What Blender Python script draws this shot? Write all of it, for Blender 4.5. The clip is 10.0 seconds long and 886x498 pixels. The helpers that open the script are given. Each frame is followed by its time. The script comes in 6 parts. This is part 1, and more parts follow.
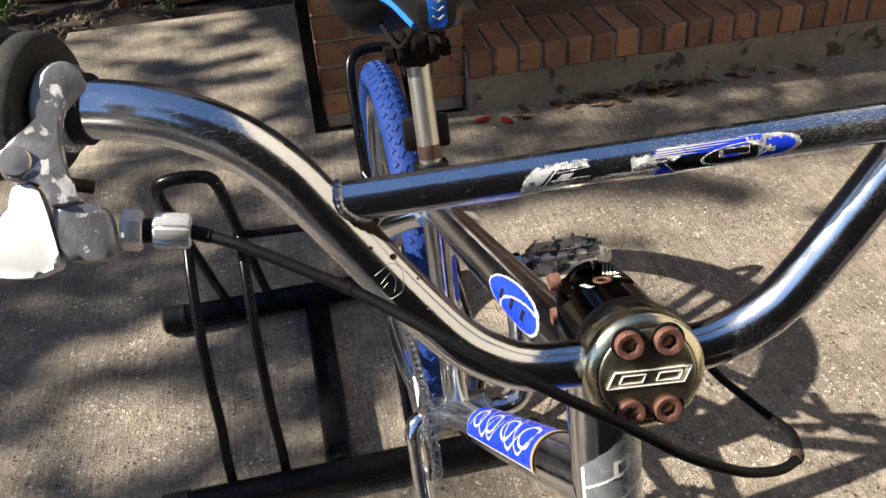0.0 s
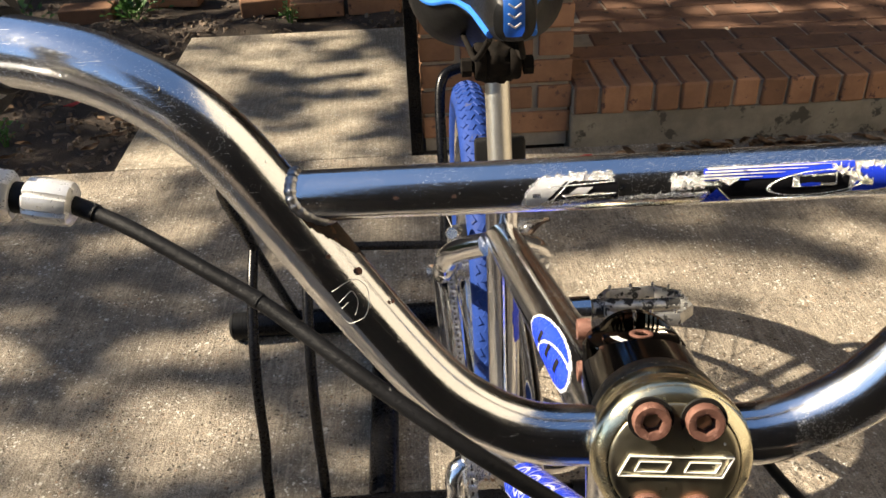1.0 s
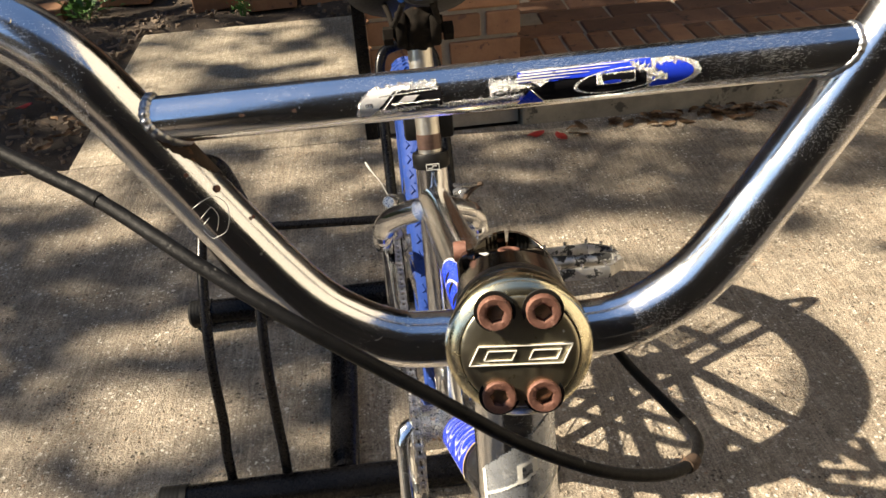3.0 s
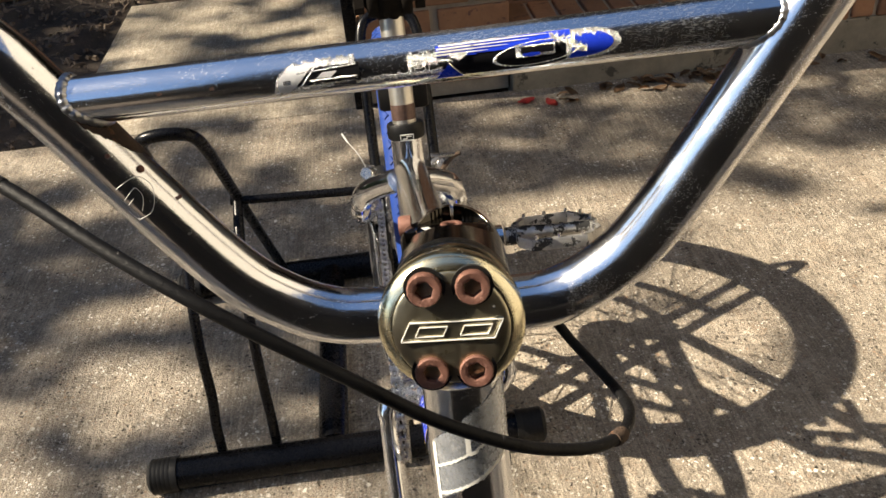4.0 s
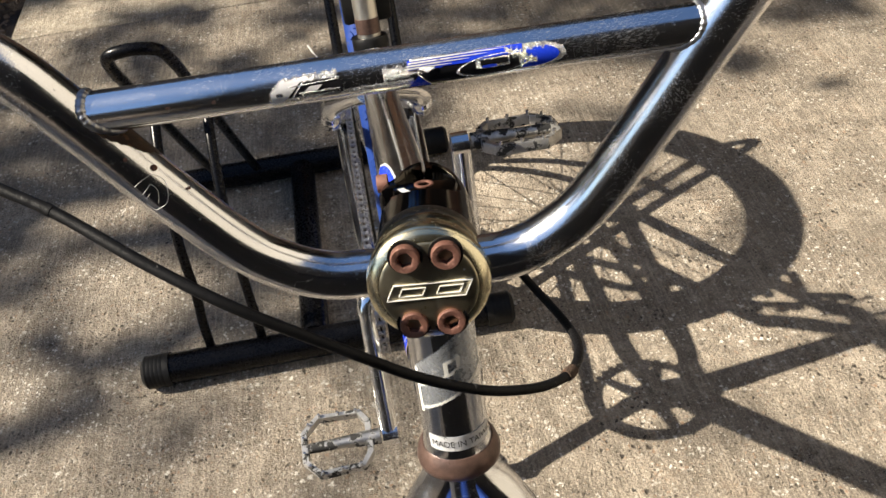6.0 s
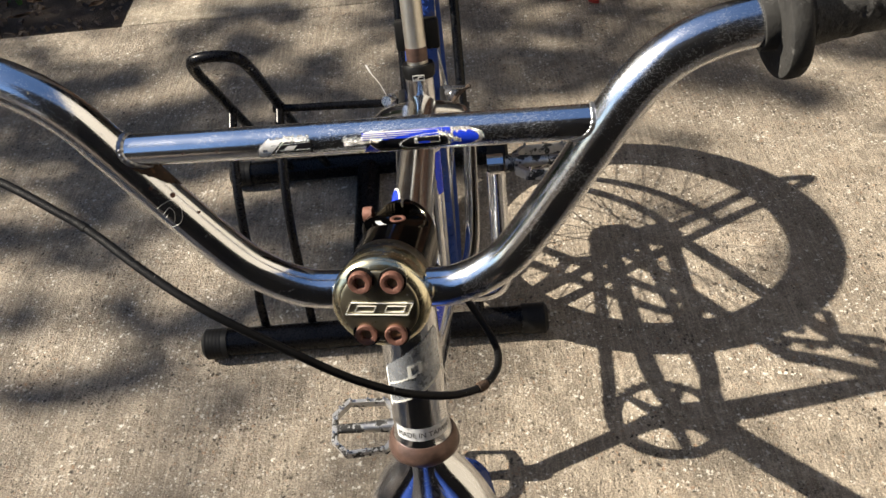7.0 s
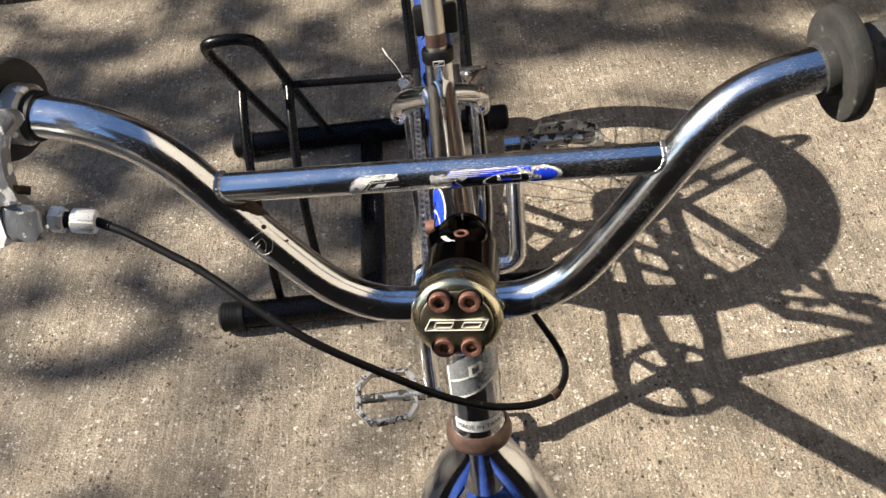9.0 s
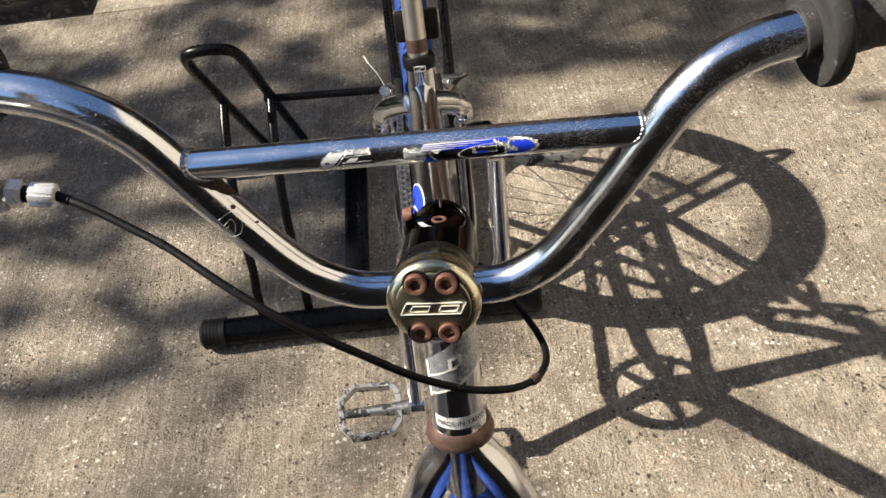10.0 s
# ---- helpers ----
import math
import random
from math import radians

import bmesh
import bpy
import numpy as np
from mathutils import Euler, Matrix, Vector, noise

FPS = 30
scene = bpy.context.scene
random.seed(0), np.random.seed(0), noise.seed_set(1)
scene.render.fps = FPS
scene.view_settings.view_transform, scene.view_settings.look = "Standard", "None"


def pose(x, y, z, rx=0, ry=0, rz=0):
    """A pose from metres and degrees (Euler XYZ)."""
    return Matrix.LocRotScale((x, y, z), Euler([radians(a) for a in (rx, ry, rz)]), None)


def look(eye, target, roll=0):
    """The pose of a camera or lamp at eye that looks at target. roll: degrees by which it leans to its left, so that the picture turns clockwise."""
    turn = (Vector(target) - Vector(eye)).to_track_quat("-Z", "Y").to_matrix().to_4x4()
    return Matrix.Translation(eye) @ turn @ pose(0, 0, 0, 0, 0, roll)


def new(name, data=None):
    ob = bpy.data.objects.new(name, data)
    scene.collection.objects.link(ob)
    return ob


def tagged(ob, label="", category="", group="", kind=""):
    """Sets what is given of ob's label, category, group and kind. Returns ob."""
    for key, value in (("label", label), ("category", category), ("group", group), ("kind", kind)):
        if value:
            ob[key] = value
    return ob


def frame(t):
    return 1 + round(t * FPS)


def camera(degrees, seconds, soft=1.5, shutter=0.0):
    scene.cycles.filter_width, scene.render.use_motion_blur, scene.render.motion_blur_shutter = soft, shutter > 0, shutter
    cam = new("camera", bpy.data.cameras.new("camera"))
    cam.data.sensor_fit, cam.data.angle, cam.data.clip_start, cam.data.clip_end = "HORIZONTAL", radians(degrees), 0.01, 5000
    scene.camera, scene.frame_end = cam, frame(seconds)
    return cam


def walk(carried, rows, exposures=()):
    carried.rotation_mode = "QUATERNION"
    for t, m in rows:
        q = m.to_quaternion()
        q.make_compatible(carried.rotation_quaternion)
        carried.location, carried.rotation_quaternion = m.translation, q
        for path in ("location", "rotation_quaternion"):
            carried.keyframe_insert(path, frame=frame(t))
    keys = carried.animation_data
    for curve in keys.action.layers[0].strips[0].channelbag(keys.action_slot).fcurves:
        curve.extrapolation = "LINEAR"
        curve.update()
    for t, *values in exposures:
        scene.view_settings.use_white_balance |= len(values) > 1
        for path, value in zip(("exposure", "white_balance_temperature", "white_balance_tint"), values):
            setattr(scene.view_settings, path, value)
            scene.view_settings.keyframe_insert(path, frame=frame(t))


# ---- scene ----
cam = camera(55.75, 10.0, 1.5)
PATH = [
    (0, (-0.121, -0.2465, 1.0255), (0.1585, 1.344, -0.1545), -4.05),
    (0.5, (-0.0815, -0.2295, 1.0025), (0.044, 1.41, -0.1365), -3.00),
    (1, (-0.0745, -0.199, 0.9795), (-0.0255, 1.47, -0.1215), -2.40),
    (1.5, (-0.0725, -0.1835, 0.9635), (-0.0615, 1.5015, -0.113), -2.50),
    (2, (-0.069, -0.19, 0.964), (-0.051, 1.497, -0.1105), -3.35),
    (2.5, (-0.055, -0.216, 0.9665), (0.007, 1.4595, -0.124), -4.05),
    (3, (-0.0365, -0.2355, 0.9675), (0.068, 1.418, -0.153), -4.25),
    (4.5, (-0.008, -0.234, 0.967), (0.077, 1.345, -0.258), -5.80),
    (5, (-0.0195, -0.2215, 0.9775), (0.0815, 1.3035, -0.312), -6.30),
    (5.5, (-0.0375, -0.2275, 1.011), (0.106, 1.2025, -0.3795), -6.75),
    (5.7, (-0.0323, -0.2345, 1.0165), (0.117, 1.1685, -0.4009), -6.60),
    (6.8, (0.051, -0.2915, 1.0825), (-0.0035, 1.1145, -0.3385), -6.90),
    (7, (0.0535, -0.3015, 1.0955), (-0.0275, 1.11, -0.319), -7.15),
    (7.5, (0.047, -0.3185, 1.126), (-0.0565, 1.0805, -0.3), -7.65),
    (8, (0.035, -0.3105, 1.1395), (-0.0605, 1.0545, -0.319), -8.05),
    (8.5, (0.0175, -0.3015, 1.148), (-0.056, 1.03, -0.342), -8.05),
    (9, (0.0085, -0.2925, 1.1515), (-0.036, 1.0215, -0.3555), -7.60),
    (9.5, (0.004, -0.288, 1.1505), (-0.016, 1.0265, -0.3565), -7.20),
    (10, (0.012, -0.3035, 1.1235), (0.003, 1.0615, -0.3385), -6.85),
]
walk(cam, [(t, look(eye, target, roll)) for t, eye, target, roll in PATH], [(0.0, 0.73, 6250, 10), (1.0, 1.11, 7050, 9), (3.0, 1.12, 7200, 9), (4.5, 0.94, 6800, 9), (5.0, 0.96, 6700, 9), (5.5, 0.76, 6600, 9), (7.0, 0.76, 6480, 9), (8.5, 0.81, 6450, 9), (9.5, 0.80, 6430, 9), (10.0, 0.75, 6420, 9)])


# ---- world, sun ----
SUN_DIR = Vector((-1.268, 0.115, 1.0)).normalized()
world = bpy.data.worlds.new("sky")
scene.world = world
world.use_nodes = True
wn = world.node_tree
wn.nodes.clear()
sky = wn.nodes.new("ShaderNodeTexSky")
sky.sky_type = "NISHITA"
sky.sun_disc = False
sky.sun_elevation = math.asin(SUN_DIR.z)
sky.sun_rotation = math.atan2(SUN_DIR.x, SUN_DIR.y) % (2 * math.pi)
sky.dust_density = 0.6
sky.ozone_density = 5.0
wbg = wn.nodes.new("ShaderNodeBackground")
wbg.inputs["Strength"].default_value = 0.081
wout = wn.nodes.new("ShaderNodeOutputWorld")
wn.links.new(sky.outputs[0], wbg.inputs[0])
wn.links.new(wbg.outputs[0], wout.inputs[0])
sun = new("sun", bpy.data.lights.new("sun", "SUN"))
sun.data.energy = 7.4
sun.data.angle = radians(0.55)
sun.data.color = (1.0, 0.90, 0.755)
sun.matrix_world = look(SUN_DIR * 20, (0, 0, 0))


# ---- materials ----
def surface(name, c1, c2, scale=20.0, rough=0.6, bump=0.1, metal=0.0, fine=4.0, spot=None, spot_scale=30.0, spot_cut=0.62,
            rough_var=0.12, dist=0.002, per_piece=0.0, stretch=(1, 1, 1), spot_rough=None, spot_metal=None, c3=None, spec=0.5):
    """A surface of two tones with coarse and fine variation, optional spots (rust, chips, stains) and relief."""
    m = bpy.data.materials.new(name)
    m.use_nodes = True
    nt = m.node_tree
    b = nt.nodes["Principled BSDF"]
    b.inputs["Specular IOR Level"].default_value = spec
    tc = nt.nodes.new("ShaderNodeTexCoord")
    mp = nt.nodes.new("ShaderNodeMapping")
    mp.inputs["Scale"].default_value = stretch
    nt.links.new(tc.outputs["Object"], mp.inputs["Vector"])
    if per_piece:
        own = nt.nodes.new("ShaderNodeObjectInfo")
        shift = nt.nodes.new("ShaderNodeVectorMath")
        shift.operation = "SCALE"
        shift.inputs[0].default_value = (37.0, 53.0, 71.0)
        nt.links.new(own.outputs["Random"], shift.inputs["Scale"])
        nt.links.new(shift.outputs[0], mp.inputs["Location"])

    def noise_tex(sc, detail=5.0, rough_=0.6):
        n = nt.nodes.new("ShaderNodeTexNoise")
        n.inputs["Scale"].default_value = sc
        n.inputs["Detail"].default_value = detail
        n.inputs["Roughness"].default_value = rough_
        nt.links.new(mp.outputs[0], n.inputs["Vector"])
        return n.outputs["Fac"]

    def mix(fac, a, c):
        x = nt.nodes.new("ShaderNodeMix")
        x.data_type = "RGBA"
        for sock, v in ((x.inputs["Factor"], fac), (x.inputs["A"], a), (x.inputs["B"], c)):
            if isinstance(v, (tuple, list)):
                sock.default_value = (*v, 1)
            elif isinstance(v, (int, float)):
                sock.default_value = v
            else:
                nt.links.new(v, sock)
        return x.outputs["Result"]

    def ramp(v, lo, hi, a=0.0, c=1.0):
        r = nt.nodes.new("ShaderNodeMapRange")
        r.inputs["From Min"].default_value, r.inputs["From Max"].default_value = lo, hi
        r.inputs["To Min"].default_value, r.inputs["To Max"].default_value = a, c
        nt.links.new(v, r.inputs["Value"])
        return r.outputs[0]

    coarse, finer = noise_tex(scale), noise_tex(scale * fine, 6.0, 0.7)
    col = mix(ramp(coarse, 0.35, 0.65), c1, c2)
    if c3:
        col = mix(ramp(finer, 0.45, 0.7), col, c3)
    else:
        col = mix(ramp(finer, 0.3, 0.8, 0.0, 0.35), col, tuple(v * 0.6 for v in c1))
    if per_piece:
        oi = nt.nodes.new("ShaderNodeObjectInfo")
        hs = nt.nodes.new("ShaderNodeHueSaturation")
        nt.links.new(col, hs.inputs["Color"])
        nt.links.new(ramp(oi.outputs["Random"], 0, 1, 1 - per_piece, 1 + per_piece), hs.inputs["Value"])
        col = hs.outputs[0]
    ro = ramp(finer, 0.25, 0.75, max(0.02, rough - rough_var), rough + rough_var)
    me = metal
    if spot:
        mask = ramp(noise_tex(spot_scale, 7.0, 0.65), spot_cut, spot_cut + 0.04)
        col = mix(mask, col, spot)
        if spot_rough is not None:
            x = nt.nodes.new("ShaderNodeMix")
            nt.links.new(mask, x.inputs["Factor"])
            nt.links.new(ro, x.inputs["A"])
            x.inputs["B"].default_value = spot_rough
            ro = x.outputs["Result"]
        if spot_metal is not None:
            me = ramp(mask, 0, 1, metal, spot_metal)
    nt.links.new(col, b.inputs["Base Color"])
    nt.links.new(ro, b.inputs["Roughness"])
    if isinstance(me, float):
        b.inputs["Metallic"].default_value = me
    else:
        nt.links.new(me, b.inputs["Metallic"])
    if bump:
        bp = nt.nodes.new("ShaderNodeBump")
        bp.inputs["Strength"].default_value = bump
        bp.inputs["Distance"].default_value = dist
        nt.links.new(finer, bp.inputs["Height"])
        nt.links.new(bp.outputs[0], b.inputs["Normal"])
    return m


def concrete_material(name, c1, c2, dark, speck):
    """Worn exposed-aggregate concrete: blotches, brushed streaks, pale and dark grit."""
    m = bpy.data.materials.new(name)
    m.use_nodes = True
    nt = m.node_tree
    N, L = nt.nodes.new, nt.links.new
    b = nt.nodes["Principled BSDF"]
    tc = N("ShaderNodeTexCoord")

    def noise_tex(sc, detail, rg, stretch=(1, 1, 1)):
        mp = N("ShaderNodeMapping")
        mp.inputs["Scale"].default_value = stretch
        L(tc.outputs["Object"], mp.inputs["Vector"])
        n = N("ShaderNodeTexNoise")
        n.inputs["Scale"].default_value, n.inputs["Detail"].default_value, n.inputs["Roughness"].default_value = sc, detail, rg
        L(mp.outputs[0], n.inputs["Vector"])
        return n.outputs["Fac"]

    def ramp(v, lo, hi, a=0.0, c=1.0):
        r = N("ShaderNodeMapRange")
        r.inputs["From Min"].default_value, r.inputs["From Max"].default_value = lo, hi
        r.inputs["To Min"].default_value, r.inputs["To Max"].default_value = a, c
        L(v, r.inputs["Value"])
        return r.outputs[0]

    def mix(fac, a, c, blend="MIX"):
        x = N("ShaderNodeMix")
        x.data_type, x.blend_type = "RGBA", blend
        for sock, v in ((x.inputs["Factor"], fac), (x.inputs["A"], a), (x.inputs["B"], c)):
            if isinstance(v, tuple):
                sock.default_value = (*v, 1)
            elif isinstance(v, float):
                sock.default_value = v
            else:
                L(v, sock)
        return x.outputs["Result"]

    # grains are uneven: their cells are pushed about by a small noise
    wob = N("ShaderNodeTexNoise")
    wob.inputs["Scale"].default_value, wob.inputs["Detail"].default_value = 170.0, 3
    L(tc.outputs["Object"], wob.inputs["Vector"])
    push = N("ShaderNodeVectorMath")
    push.operation = "MULTIPLY_ADD"
    push.inputs[1].default_value = (0.009, 0.009, 0.0)
    L(wob.outputs["Color"], push.inputs[0])
    L(tc.outputs["Object"], push.inputs[2])
    warped = push.outputs[0]

    def cells(sc):
        v = N("ShaderNodeTexVoronoi")
        v.inputs["Scale"].default_value = sc
        L(warped, v.inputs["Vector"])
        return v

    big = noise_tex(3.0, 6, 0.6)
    mid = noise_tex(28.0, 6, 0.7)
    streak = noise_tex(9.0, 6, 0.65, (22, 1, 1))
    grit = noise_tex(260.0, 3, 0.7)
    col = mix(ramp(big, 0.3, 0.7), c1, c2)
    col = mix(ramp(mid, 0.42, 0.68, 0.0, 0.75), col, tuple(v * 0.55 for v in c1))
    patch = noise_tex(17.0, 9, 0.72)
    col = mix(ramp(patch, 0.48, 0.60, 0.0, 0.7), col, tuple(v * 0.36 for v in c1))
    clump = noise_tex(48.0, 9, 0.74)
    col = mix(ramp(clump, 0.47, 0.62, 0.0, 0.62), col, tuple(v * 0.46 for v in c1))
    col = mix(ramp(clump, 0.47, 0.34, 0.0, 0.65), col, tuple(min(0.8, v * 1.42) for v in c2))
    rusty = noise_tex(6.0, 8, 0.7)
    col = mix(ramp(rusty, 0.58, 0.72, 0.0, 0.45), col, (0.36, 0.215, 0.115))
    stain = noise_tex(8.5, 7, 0.68)
    old = noise_tex(2.6, 9, 0.72)
    col = mix(ramp(old, 0.43, 0.60, 0.0, 0.75), col, tuple(v * 0.46 for v in c1))
    col = mix(ramp(stain, 0.50, 0.66, 0.0, 0.5), col, tuple(v * 0.55 for v in c1))
    col = mix(ramp(stain, 0.46, 0.34, 0.0, 0.45), col, tuple(min(0.8, v * 1.35) for v in c2))
    col = mix(ramp(streak, 0.48, 0.66, 0.0, 0.42), col, tuple(v * 1.38 for v in c2))
    col = mix(ramp(streak, 0.50, 0.34, 0.0, 0.48), col, tuple(v * 0.6 for v in c1))
    col = mix(ramp(grit, 0.46, 0.62, 0.0, 0.50), col, tuple(v * 0.34 for v in c1))
    grit2 = noise_tex(420.0, 2, 0.6)
    col = mix(ramp(grit2, 0.56, 0.68, 0.0, 0.5), col, tuple(min(0.85, v * 1.6) for v in c2))
    fine = cells(300.0)
    fs = N("ShaderNodeSeparateColor")
    L(fine.outputs["Color"], fs.inputs[0])
    col = mix(ramp(fs.outputs[0], 0.55, 1.0, 0.0, 0.16), col, tuple(v * 0.45 for v in c1))
    col = mix(ramp(fs.outputs[1], 0.70, 1.0, 0.0, 0.16), col, tuple(min(0.85, v * 1.5) for v in c2))

    def sparse(cell, channel, d0, d1, lo, hi, cluster):
        m_ = N("ShaderNodeMath")
        m_.operation = "MULTIPLY"
        L(ramp(cell.outputs["Distance"], d0, d1), m_.inputs[0])
        L(ramp(channel, lo, hi), m_.inputs[1])
        k_ = N("ShaderNodeMath")
        k_.operation = "MULTIPLY"
        L(m_.outputs[0], k_.inputs[0])
        L(cluster, k_.inputs[1])
        return k_.outputs[0]

    here = ramp(noise_tex(11.0, 6, 0.7), 0.44, 0.60, 0.12, 1.0)
    there = ramp(noise_tex(9.0, 6, 0.7, (1, 1.1, 1)), 0.58, 0.42, 0.10, 1.0)
    pits = []
    for size, cut, reach in ((260.0, 0.88, 0.50), (190.0, 0.88, 0.50), (120.0, 0.90, 0.42), (70.0, 0.94, 0.34)):
        vo = cells(size)
        sp = N("ShaderNodeSeparateColor")
        L(vo.outputs["Color"], sp.inputs[0])
        col = mix(sparse(vo, sp.outputs[0], reach, reach * 0.55, cut, cut + 0.03, here), col, speck)
        col = mix(sparse(vo, sp.outputs[1], reach, reach * 0.5, cut + 0.03, cut + 0.06, there), col, (0.30, 0.20, 0.13))
        pv = sparse(vo, sp.outputs[2], reach, reach * 0.45, cut + 0.045, cut + 0.075, there)
        col = mix(pv, col, dark)
        pits.append(pv)
    pit = N("ShaderNodeMath"); pit.operation = "MAXIMUM"
    L(pits[1], pit.inputs[0]); L(pits[2], pit.inputs[1])
    L(col, b.inputs["Base Color"])
    L(ramp(mid, 0.3, 0.7, 0.62, 0.9), b.inputs["Roughness"])
    h = N("ShaderNodeMath"); h.operation = "SUBTRACT"
    L(grit, h.inputs[0]); L(pit.outputs[0], h.inputs[1])
    h2 = N("ShaderNodeMath"); h2.operation = "ADD"
    L(h.outputs[0], h2.inputs[0]); L(mid, h2.inputs[1])
    bp = N("ShaderNodeBump")
    bp.inputs["Strength"].default_value, bp.inputs["Distance"].default_value = 0.9, 0.006
    L(h2.outputs[0], bp.inputs["Height"])
    L(bp.outputs[0], b.inputs["Normal"])
    return m


def chrome_material(name, tint, rough, wear, pit_cut, seed):
    """Plated steel: mirror finish with fine crossing scratches, hazy worn zones, pits and tiny rust specks."""
    m = bpy.data.materials.new(name)
    m.use_nodes = True
    nt = m.node_tree
    N, L = nt.nodes.new, nt.links.new
    b = nt.nodes["Principled BSDF"]
    b.inputs["Metallic"].default_value = 1.0
    tc = N("ShaderNodeTexCoord")

    def noise_tex(sc, detail, rg, stretch=(1, 1, 1), turn=(0, 0, 0)):
        mp = N("ShaderNodeMapping")
        mp.inputs["Scale"].default_value = stretch
        mp.inputs["Rotation"].default_value = turn
        mp.inputs["Location"].default_value = (seed, seed * 0.7, 0)
        L(tc.outputs["Object"], mp.inputs["Vector"])
        n = N("ShaderNodeTexNoise")
        n.inputs["Scale"].default_value, n.inputs["Detail"].default_value, n.inputs["Roughness"].default_value = sc, detail, rg
        L(mp.outputs[0], n.inputs["Vector"])
        return n.outputs["Fac"]

    def ramp(v, lo, hi, a=0.0, c=1.0):
        r = N("ShaderNodeMapRange")
        r.inputs["From Min"].default_value, r.inputs["From Max"].default_value = lo, hi
        r.inputs["To Min"].default_value, r.inputs["To Max"].default_value = a, c
        L(v, r.inputs["Value"])
        return r.outputs[0]

    def calc(op, a, c):
        x = N("ShaderNodeMath")
        x.operation = op
        for sock, v in zip(x.inputs, (a, c)):
            if isinstance(v, float):
                sock.default_value = v
            else:
                L(v, sock)
        return x.outputs[0]

    def mix(fac, a, c):
        x = N("ShaderNodeMix")
        x.data_type = "RGBA"
        for sock, v in ((x.inputs["Factor"], fac), (x.inputs["A"], a), (x.inputs["B"], c)):
            if isinstance(v, tuple):
                sock.default_value = (*v, 1)
            else:
                L(v, sock)
        return x.outputs["Result"]

    s1 = ramp(noise_tex(150.0, 3, 0.6, (1, 26, 26), (0.25, 0.35, 0.2)), 0.56, 0.74)
    s2 = ramp(noise_tex(170.0, 3, 0.6, (24, 24, 1.2), (0.5, -0.3, 0.4)), 0.58, 0.76)
    lines = calc("MAXIMUM", s1, s2)
    zone = ramp(noise_tex(34.0, 5, 0.6), 0.36, 0.70)
    lines = calc("MULTIPLY", lines, ramp(zone, 0, 1, 0.25, 1.0))
    grain = noise_tex(900.0, 2, 0.6)
    pits = ramp(noise_tex(420.0, 2, 0.5), pit_cut, pit_cut + 0.03)
    rust = ramp(noise_tex(120.0, 5, 0.6), 0.735, 0.765)
    ro = calc("ADD", ramp(zone, 0, 1, rough, rough + 0.09 * wear), calc("MULTIPLY", lines, 0.40 * wear))
    ro = calc("ADD", ro, calc("MULTIPLY", pits, 0.25))
    col = mix(pits, tint, tuple(v * 0.35 for v in tint))
    col = mix(rust, col, (0.30, 0.16, 0.09))
    L(col, b.inputs["Base Color"])
    L(calc("MAXIMUM", ro, calc("MULTIPLY", rust, 0.6)), b.inputs["Roughness"])
    h = calc("ADD", calc("MULTIPLY", lines, 0.55), calc("MULTIPLY", grain, 0.25))
    h = calc("SUBTRACT", h, pits)
    h = calc("ADD", h, calc("MULTIPLY", noise_tex(26.0, 3, 0.5), 2.4))
    bp = N("ShaderNodeBump")
    bp.inputs["Strength"].default_value, bp.inputs["Distance"].default_value = 0.10 + 0.06 * wear, 0.00025
    L(h, bp.inputs["Height"])
    L(bp.outputs[0], b.inputs["Normal"])
    return m


CONCRETE = concrete_material("concrete", (0.315, 0.264, 0.203), (0.435, 0.372, 0.292), (0.05, 0.04, 0.032), (0.74, 0.70, 0.62))
WALKWAY = concrete_material("walkway_concrete", (0.41, 0.35, 0.265), (0.50, 0.435, 0.34), (0.13, 0.105, 0.08), (0.62, 0.57, 0.5))
CHROME = chrome_material("chrome", (0.85, 0.865, 0.895), 0.075, 0.85, 0.735, 1.3)
CROSS_CHROME = chrome_material("scratched_chrome", (0.91, 0.925, 0.95), 0.135, 0.85, 0.735, 2.2)
SCUFFED = chrome_material("scuffed_chrome", (0.86, 0.87, 0.89), 0.14, 1.0, 0.78, 4.1)
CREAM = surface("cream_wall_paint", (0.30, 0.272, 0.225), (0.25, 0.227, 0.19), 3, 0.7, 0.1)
WELD_METAL = surface("plated_weld_metal", (0.50, 0.50, 0.51), (0.36, 0.36, 0.37), 160, 0.36, 0.35, 1.0, 4, (0.14, 0.09, 0.06), 210, 0.63, 0.08, 0.0008)
CHROME_OLD = surface("pitted_chrome", (0.62, 0.61, 0.59), (0.50, 0.49, 0.47), 60, 0.28, 0.25, 1.0, 8, (0.16, 0.10, 0.065), 90, 0.60, 0.08, 0.0006, spot_rough=0.7, spot_metal=0.1)
ALLOY = surface("cast_alloy", (0.56, 0.55, 0.53), (0.36, 0.355, 0.345), 90, 0.36, 0.3, 1.0, 6, (0.010, 0.010, 0.010), 62, 0.50, 0.08, 0.0010, spot_rough=0.8, spot_metal=0.0)
PEDAL_METAL = surface("scuffed_pedal_metal", (0.60, 0.59, 0.57), (0.40, 0.395, 0.38), 90, 0.34, 0.3, 0.75, 6, (0.012, 0.012, 0.012), 70, 0.53, 0.08, 0.0010, spot_rough=0.8, spot_metal=0.0)
BRUSHED = surface("brushed_seatpost_metal", (0.82, 0.78, 0.70), (0.70, 0.67, 0.60), 30, 0.40, 0.05, 1.0, 7, rough_var=0.08, dist=0.0003)
STEM_SMOKE = surface("smoked_polished_alloy", (0.075, 0.068, 0.058), (0.05, 0.045, 0.038), 50, 0.11, 0.02, 1.0, 8, rough_var=0.05, dist=0.0003)
